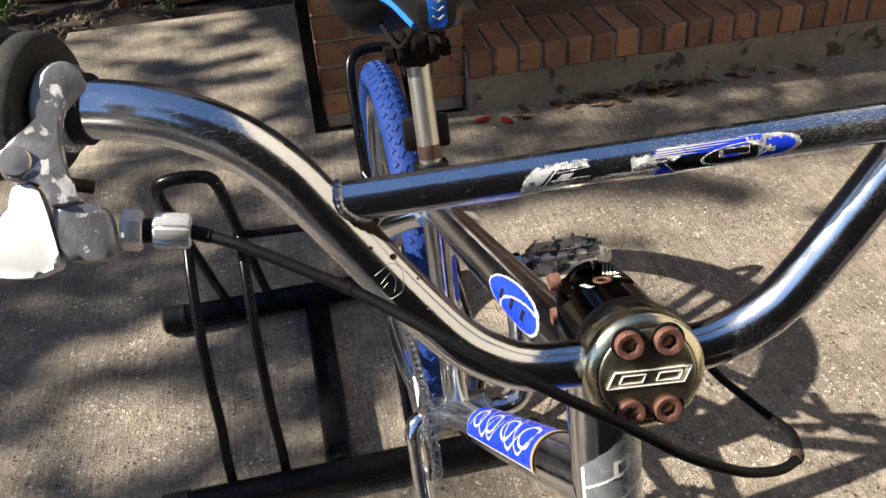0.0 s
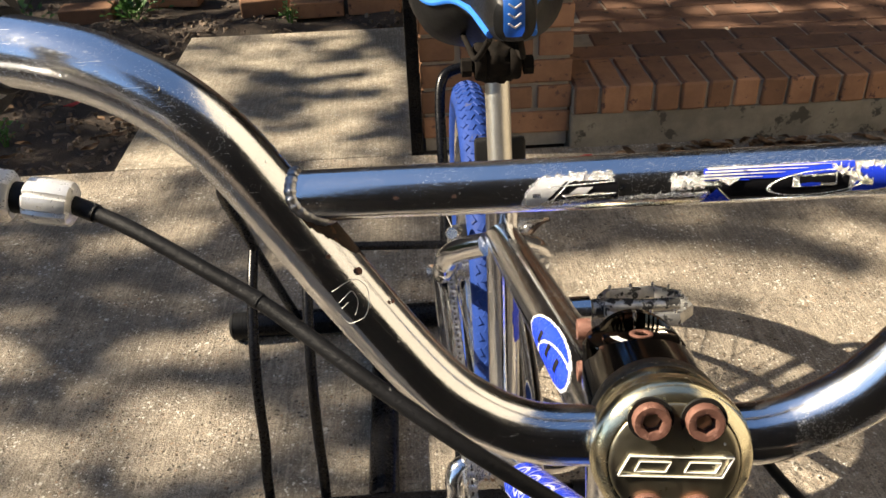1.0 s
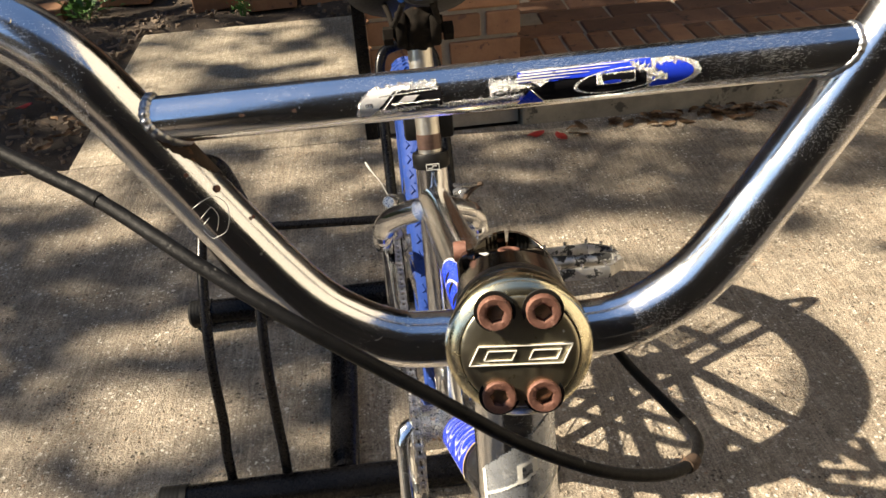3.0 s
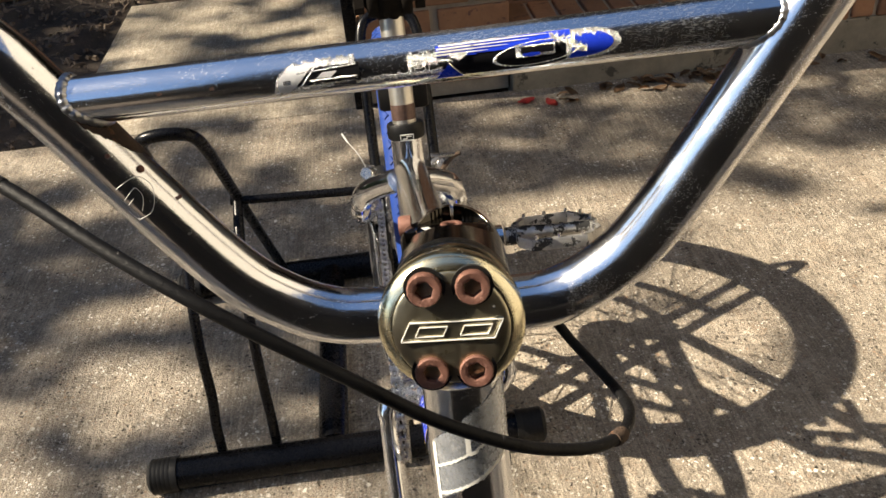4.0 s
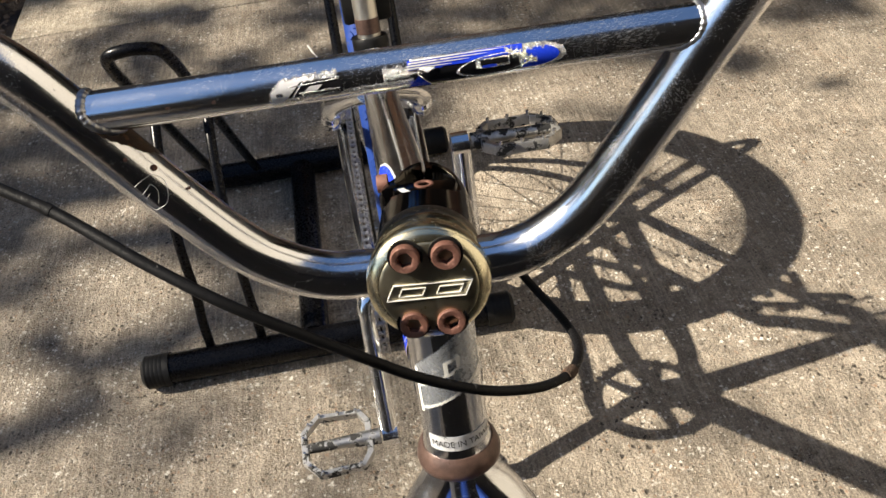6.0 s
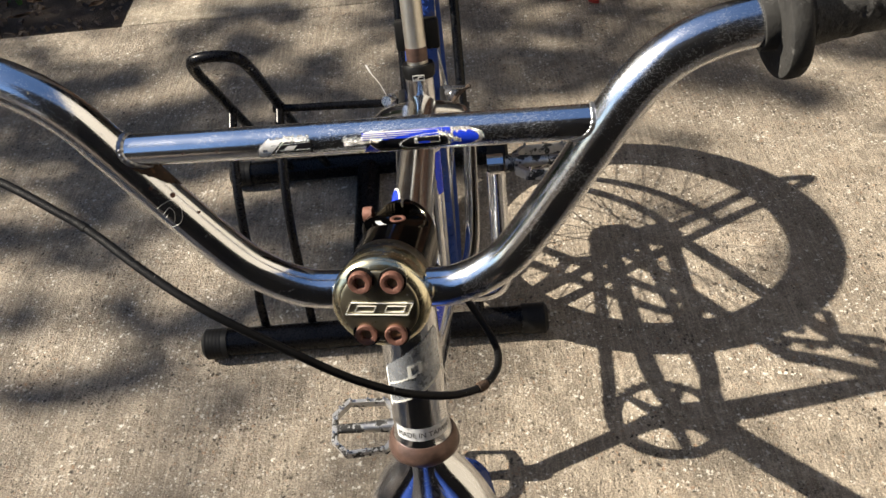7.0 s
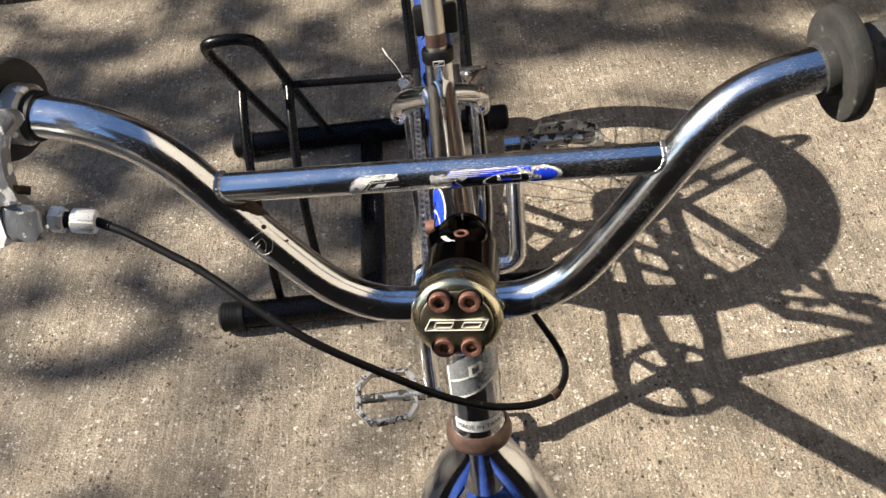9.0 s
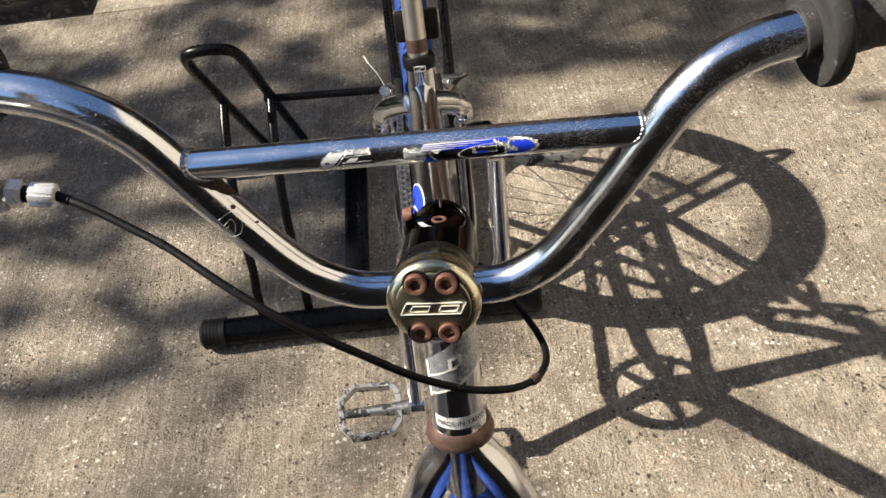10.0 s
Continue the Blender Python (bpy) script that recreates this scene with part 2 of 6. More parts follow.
BAND_DUSTY = surface("dusty_dark_alloy", (0.19, 0.165, 0.125), (0.11, 0.095, 0.072), 260, 0.38, 0.5, 0.8, 5, (0.42, 0.37, 0.28), 320, 0.60, 0.1, 0.0006)
BRASS = surface("brassy_polished_alloy", (0.95, 0.88, 0.64), (0.88, 0.79, 0.52), 45, 0.24, 0.06, 1.0, 8, (0.45, 0.34, 0.18), 150, 0.69, 0.06, 0.0004)
FACE = surface("dull_face_metal", (0.55, 0.50, 0.37), (0.45, 0.405, 0.29), 60, 0.36, 0.12, 1.0, 6, (0.30, 0.26, 0.17), 170, 0.62, 0.1, 0.0004)
ETCH = surface("etched_pale_line", (0.80, 0.79, 0.74), (0.70, 0.69, 0.64), 90, 0.5, 0.0)
RUST = surface("rusted_steel", (0.20, 0.092, 0.066), (0.13, 0.058, 0.042), 220, 0.6, 0.5, 0.3, 5, (0.28, 0.15, 0.115), 300, 0.6, 0.1, 0.0008)
RUST_DARK = surface("dark_rust", (0.075, 0.045, 0.028), (0.035, 0.024, 0.017), 150, 0.85, 0.8, 0.1, 5, (0.13, 0.065, 0.035), 180, 0.6, 0.1, 0.001)
RING_BROWN = surface("brown_oxidised_cup", (0.17, 0.105, 0.085), (0.10, 0.064, 0.052), 140, 0.36, 0.3, 0.5, 6, rough_var=0.12, dist=0.0006)
GREY_RUBBER = surface("weathered_grey_rubber", (0.036, 0.035, 0.033), (0.022, 0.0215, 0.021), 90, 0.75, 0.6, 0.0, 6, (0.085, 0.082, 0.078), 160, 0.62, 0.1, 0.0012, spec=0.3)
SLEEVE_RUBBER = surface("worn_grip_rubber", (0.075, 0.073, 0.070), (0.045, 0.044, 0.042), 70, 0.62, 0.8, 0.0, 7, (0.02, 0.019, 0.018), 110, 0.58, 0.1, 0.0018, spec=0.35)
CABLE_MAT = surface("black_cable_housing", (0.004, 0.004, 0.0045), (0.008, 0.008, 0.009), 90, 0.50, 0.4, 0.0, 6, (0.16, 0.155, 0.145), 210, 0.66, 0.1, 0.0010, spec=0.18)
BLACK_PAINT = surface("black_powder_coat", (0.003, 0.003, 0.0035), (0.005, 0.005, 0.006), 30, 0.28, 0.06, 0.0, 8, (0.04, 0.037, 0.033), 55, 0.74, 0.08, 0.0005, spec=0.18)
BLACK_PLASTIC = surface("black_plastic", (0.008, 0.008, 0.008), (0.013, 0.013, 0.013), 40, 0.5, 0.1, 0.0, 6, dist=0.0006, spec=0.22)
LEVER_PAINT = surface("chipped_grey_lever_paint", (0.36, 0.356, 0.35), (0.27, 0.267, 0.262), 60, 0.38, 0.25, 0.6, 6, (0.90, 0.88, 0.83), 120, 0.56, 0.08, 0.0014, spot_rough=0.45, spot_metal=0.1)
SILVER = surface("bright_silver_alloy", (0.93, 0.93, 0.91), (0.88, 0.88, 0.86), 40, 0.36, 0.10, 0.12, 6, (0.6, 0.57, 0.5), 150, 0.68, 0.08, 0.0004)
TURNED = surface("turned_bright_alloy", (0.95, 0.94, 0.91), (0.84, 0.83, 0.80), 80, 0.30, 0.15, 0.5, 6, (0.30, 0.28, 0.24), 210, 0.64, 0.08, 0.0005)
TYRE_BLUE = surface("blue_tyre_rubber", (0.008, 0.032, 0.165), (0.013, 0.042, 0.21), 25, 0.66, 0.3, 0.0, 8, (0.04, 0.05, 0.12), 45, 0.60, 0.1, 0.0008, spec=0.2)
DECAL_BLUE = surface("blue_foil_decal", (0.012, 0.045, 0.62), (0.02, 0.06, 0.72), 30, 0.25, 0.03, 0.0, 8, (0.55, 0.58, 0.64), 140, 0.72, 0.08, 0.0003)
DECAL_WHITE = surface("worn_white_decal", (0.80, 0.80, 0.81), (0.62, 0.63, 0.65), 90, 0.38, 0.5, 0.2, 6, (0.16, 0.16, 0.165), 230, 0.61, 0.1, 0.0006)
FOIL = surface("crinkled_silver_foil", (0.86, 0.86, 0.87), (0.52, 0.53, 0.54), 260, 0.24, 1.0, 0.85, 4, (0.06, 0.06, 0.06), 330, 0.62, 0.1, 0.0012)
DECAL_PALE = surface("grey_foil_decal", (0.44, 0.47, 0.51), (0.62, 0.65, 0.69), 70, 0.28, 0.35, 0.7, 5, (0.75, 0.77, 0.80), 120, 0.60, 0.1, 0.0006)
DECAL_BLACK = surface("black_decal", (0.008, 0.008, 0.01), (0.014, 0.014, 0.016), 50, 0.22, 0.03, 0.0, 6, (0.3, 0.3, 0.31), 130, 0.74, 0.08, 0.0003, spec=0.22)
DECAL_GOLD = surface("gold_decal_edge", (0.60, 0.43, 0.16), (0.7, 0.55, 0.25), 60, 0.35, 0.0, 0.4)
CLAMP_DARK = surface("sooty_corroded_steel", (0.006, 0.005, 0.004), (0.012, 0.009, 0.007), 120, 0.9, 0.8, 0.0, 5, (0.035, 0.018, 0.011), 160, 0.66, 0.1, 0.001, spec=0.1)
SADDLE_BLACK = surface("black_vinyl", (0.005, 0.005, 0.0055), (0.008, 0.008, 0.008), 60, 0.46, 0.2, 0.0, 8, dist=0.0006, spec=0.22)
SADDLE_BLUE = surface("blue_vinyl", (0.02, 0.16, 0.62), (0.03, 0.2, 0.7), 60, 0.42, 0.15, 0.0, 8, dist=0.0006)
BRICK_MAT = surface("red_brick", (0.335, 0.170, 0.088), (0.23, 0.115, 0.062), 14, 0.85, 0.5, 0.0, 9, (0.12, 0.06, 0.042), 30, 0.60, 0.08, 0.002, per_piece=0.28)
PAVER_MAT = surface("dark_paver_brick", (0.215, 0.115, 0.070), (0.15, 0.080, 0.052), 14, 0.85, 0.5, 0.0, 9, (0.075, 0.045, 0.032), 25, 0.60, 0.08, 0.002, per_piece=0.3)
MORTAR = surface("grey_mortar", (0.36, 0.31, 0.24), (0.28, 0.24, 0.19), 30, 0.9, 0.6, 0.0, 8)
STEP_BASE = surface("stained_step_concrete", (0.31, 0.27, 0.20), (0.17, 0.148, 0.112), 9, 0.88, 0.5, 0.0, 10, (0.07, 0.062, 0.046), 14, 0.56, 0.08, 0.003)
SOIL = surface("dark_garden_soil", (0.045, 0.034, 0.026), (0.085, 0.062, 0.045), 14, 0.95, 0.9, 0.0, 9, (0.15, 0.11, 0.08), 70, 0.62, 0.05, 0.01)
MULCH = surface("soil_clods_and_chips", (0.10, 0.072, 0.050), (0.20, 0.15, 0.11), 9, 0.9, 0.5, 0.0, 14, (0.32, 0.26, 0.2), 16, 0.66, 0.08, 0.002)
LEAF_DRY = surface("dry_leaf", (0.19, 0.105, 0.055), (0.27, 0.17, 0.09), 40, 0.8, 0.2, per_piece=0.4)
LEAF_RED = surface("red_leaf", (0.42, 0.035, 0.03), (0.5, 0.06, 0.05), 40, 0.6, 0.1)
LEAF_GREEN = surface("green_leaf", (0.045, 0.13, 0.025), (0.075, 0.19, 0.035), 30, 0.5, 0.15)
CROWN_GREEN = surface("tree_leaf", (0.045, 0.085, 0.022), (0.07, 0.12, 0.03), 3, 0.55, 0.1)
BARK = surface("tree_bark", (0.11, 0.08, 0.055), (0.065, 0.048, 0.035), 8, 0.9, 0.8, dist=0.01)
UNSEEN_DARK = surface("unseen_dark_boards", (0.012, 0.011, 0.010), (0.02, 0.018, 0.016), 5, 0.8, 0.3)
HEDGE_MAT = surface("hedge_leaves", (0.02, 0.045, 0.012), (0.045, 0.08, 0.02), 9, 0.6, 0.8, dist=0.02)
WALL_PAINT = surface("unseen_wall_paint", (0.11, 0.082, 0.065), (0.085, 0.065, 0.052), 4, 0.8, 0.2)
SPOKE_MAT = surface("steel_spoke", (0.6, 0.6, 0.6), (0.5, 0.5, 0.5), 60, 0.25, 0.0, 1.0)


# ---- mesh helpers ----
def mesh_of(name, bm, mat, smooth=True):
    bmesh.ops.recalc_face_normals(bm, faces=bm.faces)
    me = bpy.data.meshes.new(name)
    bm.to_mesh(me)
    bm.free()
    me.materials.append(mat)
    if smooth:
        me.polygons.foreach_set("use_smooth", [True] * len(me.polygons))
        me.set_sharp_from_angle(angle=radians(38))
    return me


def thing(name, x, y, z, label, category, group="", kind=""):
    e = new(name)
    e.empty_display_size = 0.05
    e.matrix_basis = pose(x, y, z)
    return tagged(e, label, category, group, kind)


def part(name, bm, mat, parent, label="", smooth=True, at=None):
    """Links a bmesh as one mesh object under a thing or a part; its points are in world metres unless at is given."""
    ob = new(name, bm if isinstance(bm, bpy.types.Mesh) else mesh_of(name, bm, mat, smooth))
    ob.parent = parent
    if parent is not None:
        ob.matrix_parent_inverse = parent.matrix_basis.inverted()
    if at is not None:
        ob.matrix_basis = at
    if label:
        tagged(ob, label)
    return ob


def solo(name, bm, mat, label, category, group="", kind="", smooth=True):
    return tagged(new(name, mesh_of(name, bm, mat, smooth)), label, category, group, kind)


def smooth_line(pts, n=6, closed=False):
    """A Catmull-Rom line through the points."""
    P = [Vector(p) for p in pts]
    out = []
    k = len(P)
    for i in range(k if closed else k - 1):
        a, b, c, d = (P[(i + j) % k] if closed else P[min(max(i + j, 0), k - 1)] for j in (-1, 0, 1, 2))
        for s in range(n):
            t = s / n
            out.append(0.5 * (2 * b + (c - a) * t + (2 * a - 5 * b + 4 * c - d) * t * t + (3 * b - a - 3 * c + d) * t ** 3))
    if not closed:
        out.append(P[-1])
    return out


def tube(bm, line, r, seg=14, closed=False, caps=True, flat=1.0, up=None):
    """Sweeps a round section (radius r, or one a point) along a line of points."""
    line = [Vector(p) for p in line]
    k = len(line)
    rs = r if isinstance(r, (list, tuple)) else [r] * k
    ref = None
    rings = []
    for i, p in enumerate(line):
        d = (line[(i + 1) % k] - line[i - 1]) if closed else (line[min(i + 1, k - 1)] - line[max(i - 1, 0)])
        d.normalize()
        if up is not None:
            ref = Vector(up)
        elif ref is None:
            ref = Vector((0, 0, 1)) if abs(d.z) < 0.9 else Vector((1, 0, 0))
        ref = (ref - d * ref.dot(d)).normalized()
        side = d.cross(ref)
        rings.append([bm.verts.new(p + (ref * math.cos(a) * flat + side * math.sin(a)) * rs[i])
                      for a in (2 * math.pi * j / seg for j in range(seg))])
    for i in range(k if closed else k - 1):
        A, B = rings[i], rings[(i + 1) % k]
        for j in range(seg):
            bm.faces.new((A[j], A[(j + 1) % seg], B[(j + 1) % seg], B[j]))
    if caps and not closed:
        bm.faces.new(rings[0][::-1])
        bm.faces.new(rings[-1])
    return bm


def lathe(bm, profile, m, seg=32, closed=False):
    """Turns a profile of (radius, height) about the z axis of pose m. closed: joins last to first."""
    rings = []
    for r, z in profile:
        rings.append([bm.verts.new(m @ Vector((max(r, 1e-5) * math.cos(a), max(r, 1e-5) * math.sin(a), z)))
                      for a in (2 * math.pi * j / seg for j in range(seg))])
    pairs = list(zip(rings, rings[1:])) + ([(rings[-1], rings[0])] if closed else [])
    for A, B in pairs:
        for j in range(seg):
            bm.faces.new((A[j], A[(j + 1) % seg], B[(j + 1) % seg], B[j]))
    if not closed:
        bm.faces.new(rings[0][::-1])
        bm.faces.new(rings[-1])
    return bm


def axis_pose(p, d, up=(0, 0, 1)):
    """A pose at p whose z axis is d, and whose y axis lies towards up."""
    z = Vector(d).normalized()
    u = Vector(up)
    if abs(z.dot(u.normalized())) > 0.98:
        u = Vector((0, 1, 0))
    y = (u - z * u.dot(z)).normalized()
    x = y.cross(z)
    m = Matrix((x, y, z)).transposed().to_4x4()
    m.translation = Vector(p)
    return m


def box(bm, size, m, bevel=0.0):
    r = bmesh.ops.create_cube(bm, size=1.0, matrix=m @ Matrix.Diagonal((*size, 1)))
    if bevel:
        es = list({e for v in r["verts"] for e in v.link_edges})
        bmesh.ops.bevel(bm, geom=es, offset=bevel, segments=2, affect="EDGES", profile=0.5)
    return bm


def block(bm, lo, hi, bevel=0.0):
    lo, hi = Vector(lo), Vector(hi)
    return box(bm, hi - lo, Matrix.Translation((lo + hi) / 2), bevel)


def BM():
    return bmesh.new()


def patch_on_tube(bm, a, b, r, s0, s1, a0, a1, ns=16, na=8, up=(0, 0, 1), lift=0.0005, shape=None):
    """A decal on a straight tube from a to b: between the fractions s0, s1 and the angles a0, a1 (degrees, 0 towards up, + to the right
    as one looks along the tube). shape(u, v) with u, v in 0..1 says whether a cell is kept."""
    a, b = Vector(a), Vector(b)
    d = (b - a).normalized()
    ref = (Vector(up) - d * Vector(up).dot(d)).normalized()
    side = d.cross(ref)
    grid = [[None] * (na + 1) for _ in range(ns + 1)]
    cells = [(i, j) for i in range(ns) for j in range(na) if shape is None or shape((i + 0.5) / ns, (j + 0.5) / na)]

    def vert(i, j):
        if grid[i][j] is None:
            s, t = s0 + (s1 - s0) * i / ns, radians(a0 + (a1 - a0) * j / na)
            grid[i][j] = bm.verts.new(a.lerp(b, s) + (ref * math.cos(t) + side * math.sin(t)) * (r + lift))
        return grid[i][j]

    for i, j in cells:
        bm.faces.new((vert(i, j), vert(i + 1, j), vert(i + 1, j + 1), vert(i, j + 1)))
    return bm


# ---- ground and surroundings ----
def sheet(name, x0, x1, y0, y1, z0, z1, mat, label, category, bevel=0.0):
    bm = block(BM(), (x0, y0, z0), (x1, y1, z1), bevel)
    return solo(name, bm, mat, label, category, kind="structure", smooth=False)


EDGE = 1.735
# Slab ends are guessed; unseen soil past them keeps the chrome reflections dark.
ground = sheet("ground", -60, 60, -60, 60, -0.3, -0.03, SOIL, "dark bare garden soil reaching away, unseen past the slab", "ground")
pavement = sheet("pavement", -1.45, 2.1, -1.3, EDGE, -0.2, 0.0, CONCRETE, "sunlit worn exposed-aggregate concrete driveway slab", "pavement", 0.004)
pavement_walkway = sheet("pavement_walkway", -0.85, -0.075, EDGE + 0.008, 2.745, -0.2, -0.002, WALKWAY, "pale concrete walkway slab dappled with tree shade", "pavement", 0.004)

# soil bed beside and behind the walkway, an uneven sheet
bm = BM()
nx, ny = 60, 44
grid = []
for i in range(nx + 1):
    col = []
    for j in range(ny + 1):
        x, y = -3.2 + 5.6 * i / nx, EDGE + 0.004 + 2.9 * j / ny
        h = 0.035 * noise.noise((x * 3, y * 3, 1)) + 0.016 * noise.noise((x * 11, y * 11, 4)) - 0.02
        if y < EDGE + 0.1:
            h = min(h, -0.012)
        if -0.93 < x < -0.0 and y < 2.80:
            h = -0.05
        if x > -0.1:
            h = -0.06
        col.append(bm.verts.new((x, y, h)))
    grid.append(col)
for i in range(nx):
    for j in range(ny):
        bm.faces.new((grid[i][j], grid[i + 1][j], grid[i + 1][j + 1], grid[i][j + 1]))
soil_bed = solo("ground_soil_bed", bm, SOIL, "dark lumpy soil bed beside the walkway", "soil", kind="structure")

# brick pier
PX0, PX1, PY0, PY1, PZ = -0.055, 0.318, 1.745, 2.14, 2.6
pier = sheet("wall_pier", PX0 + 0.006, PX1 - 0.006, PY0 + 0.006, PY1, 0.0, PZ, MORTAR, "red brick pier with pale mortar joints", "brick pier")
step_base = sheet("step", PX1, 3.2, 1.722, 3.6, -0.1, 0.092, STEP_BASE, "stained concrete base of a brick porch step", "step", 0.006)
mortar_bed = sheet("step_mortar", PX1 + 0.002, 3.2, 1.727, 3.6, 0.092, 0.158, MORTAR, "grey mortar bed between the step bricks", "step")
# Unseen back wall, added to block low sky; its paint itself is dark.
back_wall = sheet("wall_north", -8, 3.3, 4.6, 4.8, -0.1, 4.4, WALL_PAINT, "dark brown wall behind the garden, unseen, added to block low sky", "wall")
# Unseen roof, supposed from the dim porch and added to shade it.
porch_roof = sheet("ceiling", -0.2, 3.3, 1.7, 4.6, 2.6, 2.75, UNSEEN_DARK, "dark porch roof over the brick step, unseen, added to shade the porch", "roof")
side_wall = sheet("wall_east", 3.3, 3.5, -4.2, 4.6, -0.1, 5.6, CREAM, "sunlit cream painted house wall", "wall")
# Unseen wall, added so that the chrome mirrors a dark band at the horizon.
south_wall = sheet("wall_south", -8, 5.5, -4.4, -4.2, -0.1, 2.7, UNSEEN_DARK, "dark wall behind the viewer, unseen, added to darken chrome reflections", "wall")
# Added block: stands in for the viewer's dark body mirrored in the chrome.
south_dark_block = sheet("wall_pillar", -0.30, 0.38, -0.66, -0.41, 0.0, 1.60, UNSEEN_DARK, "dark block behind the viewer, added for the dark form mirrored in the chrome", "pillar")

# unseen clipped hedge, added along the far side of the driveway to block low sky
bm = BM()
gr = []
for i in range(81):
    row = []
    for j in range(25):
        y, z = -1.2 + 6.0 * i / 80, -0.05 + 2.3 * j / 24
        row.append(bm.verts.new((-6.6 + 0.18 * noise.noise((y * 2.2, z * 2.2, 5)) + 0.09 * noise.noise((y * 8, z * 8, 1)) - 0.25 * (j == 24), y, z)))
    gr.append(row)
for i in range(80):
    for j in range(24):
        bm.faces.new((gr[i][j], gr[i + 1][j], gr[i + 1][j + 1], gr[i][j + 1]))
hedge = solo("wall_hedge", bm, HEDGE_MAT, "dense dark green hedge, unseen, added to block low sky", "hedge", kind="structure")

# thin black upright against the pier
bm = block(BM(), (-0.088, 1.728, -0.01), (-0.057, 1.762, 2.6), 0.003)
post = solo("dark_post", bm, BLACK_PAINT, "thin black square upright against the brick pier", "post")

# ---- bike rack ----
rack = thing("bike_rack", -0.14, 0.8, 0, "black powder-coated steel floor bike rack with two hoops", "bike rack")
TUBE_R = 0.0235


def floor_tube(x0, x1, y):
    bm = tube(BM(), [(x0 + 0.03, y, TUBE_R + 0.002), (x1 - 0.03, y, TUBE_R + 0.002)], TUBE_R, 24)
    t = part("floor_tube", bm, BLACK_PAINT, rack)
    for xe, s in ((x0, 1), (x1, -1)):
        m = axis_pose((xe, y, TUBE_R + 0.002), (s, 0, 0))
        prof = [(0.001, 0.0), (0.020, 0.0005), (TUBE_R + 0.0005, 0.004), (TUBE_R + 0.0022, 0.006)]
        for k in range(5):
            prof += [(TUBE_R + 0.0022, 0.008 + 0.006 * k), (TUBE_R + 0.0017, 0.0090 + 0.006 * k), (TUBE_R + 0.0017, 0.0100 + 0.006 * k)]
        prof += [(TUBE_R + 0.0022, 0.037), (TUBE_R + 0.0022, 0.043), (0.001, 0.043)]
        part("end_cap", lathe(BM(), prof, m, 28), BLACK_PLASTIC, t, "ribbed black plastic end cap")


FRONT_Y, REAR_Y = 0.588, 1.03
floor_tube(-0.414, 0.160, FRONT_Y)
floor_tube(-0.434, 0.132, REAR_Y)
part("cross_member", tube(BM(), [(-0.15, FRONT_Y + 0.015, 0.025), (-0.15, REAR_Y - 0.015, 0.025)], 0.0225, 20), BLACK_PAINT, rack)


def hoop(xc, sx, flip):
    """One wheel hoop: a slanted U from one floor tube, propped by two bowed legs from the other."""
    def q(x, y, z):
        return (xc + x, (FRONT_Y + REAR_Y - y) if flip else y, z)
    w, r = 0.037 * sx, 0.0078
    U = [q(-w, REAR_Y - 0.005, 0.035), q(-w, 0.85, 0.262), q(-w, 0.715, 0.445)]
    for k in range(7):
        a = math.pi / 6 * k
        c = -math.cos(a)
        U.append(q(w * math.copysign(abs(c) ** 0.62, c), 0.692 - 0.038 * math.sin(a) ** 0.7, 0.475 + 0.052 * math.sin(a) ** 0.7))
    U += [q(w, 0.715, 0.445), q(w, 0.85, 0.262), q(w, REAR_Y - 0.005, 0.035)]
    part("hoop", tube(BM(), smooth_line(U, 5), r, 14), BLACK_PAINT, rack)
    for s in (-1, 1):
        leg = [q(s * w, 0.785, 0.356), q(s * w, 0.733, 0.324), q(s * w, 0.685, 0.272), q(s * w, 0.650, 0.205), q(s * w, 0.632, 0.125), q(s * w * 1.06, 0.618, 0.085), q(s * w * 1.06, 0.607, 0.035)]
        part("leg", tube(BM(), smooth_line(leg, 5), r * 0.95, 12), BLACK_PAINT, rack)


hoop(-0.270, 1.0, False)
hoop(0.006, 1.18, True)
part("tie_bar", tube(BM(), [(-0.243, 0.778, 0.352), (-0.036, 0.778, 0.342)], 0.0062, 12), BLACK_PAINT, rack)

# ---- bicycle ----
bike = thing("bicycle", 0, 0.35, 0, "chrome BMX bicycle with blue tyres parked in the rack", "bicycle")
TURN = radians(-6.5)
STEER = Vector((0, math.sin(radians(17)), math.cos(radians(17))))
A0 = Vector((0.007, 0.053, 0.752))


def on_steer(z):
    return A0 + STEER * ((z - A0.z) / STEER.z)


BB = Vector((0.002, 0.428, 0.281))
REAR_HUB = Vector((0.002, 0.814, 0.2740))
SEAT_TOP = Vector((0.005, 0.505, 0.574))
HT_LOW, HT_TOP = on_steer(0.612), on_steer(0.722)

# frame
bm = tube(BM(), [HT_LOW, HT_LOW.lerp(HT_TOP, 0.06), HT_LOW.lerp(HT_TOP, 0.94), HT_TOP], [0.0205, 0.0185, 0.0185, 0.0205], 40)
head_tube = part("head_tube", bm, CHROME, bike)
TT_A, TT_B = on_steer(0.715), BB.lerp(SEAT_TOP, 0.86)
top_tube = part("top_tube", tube(BM(), [TT_A, TT_B], 0.0165, 32), CHROME, bike)
DT_A, DT_B = on_steer(0.652), BB
down_tube = part("down_tube", tube(BM(), [DT_A, DT_B], 0.019, 32), CHROME, bike)
seat_tube = part("seat_tube", tube(BM(), [BB, SEAT_TOP], 0.0158, 28), CHROME, bike)
part("bottom_bracket", tube(BM(), [BB + Vector((-0.036, 0, 0)), BB + Vector((0.036, 0, 0))], 0.0245, 28), CHROME_OLD, bike)
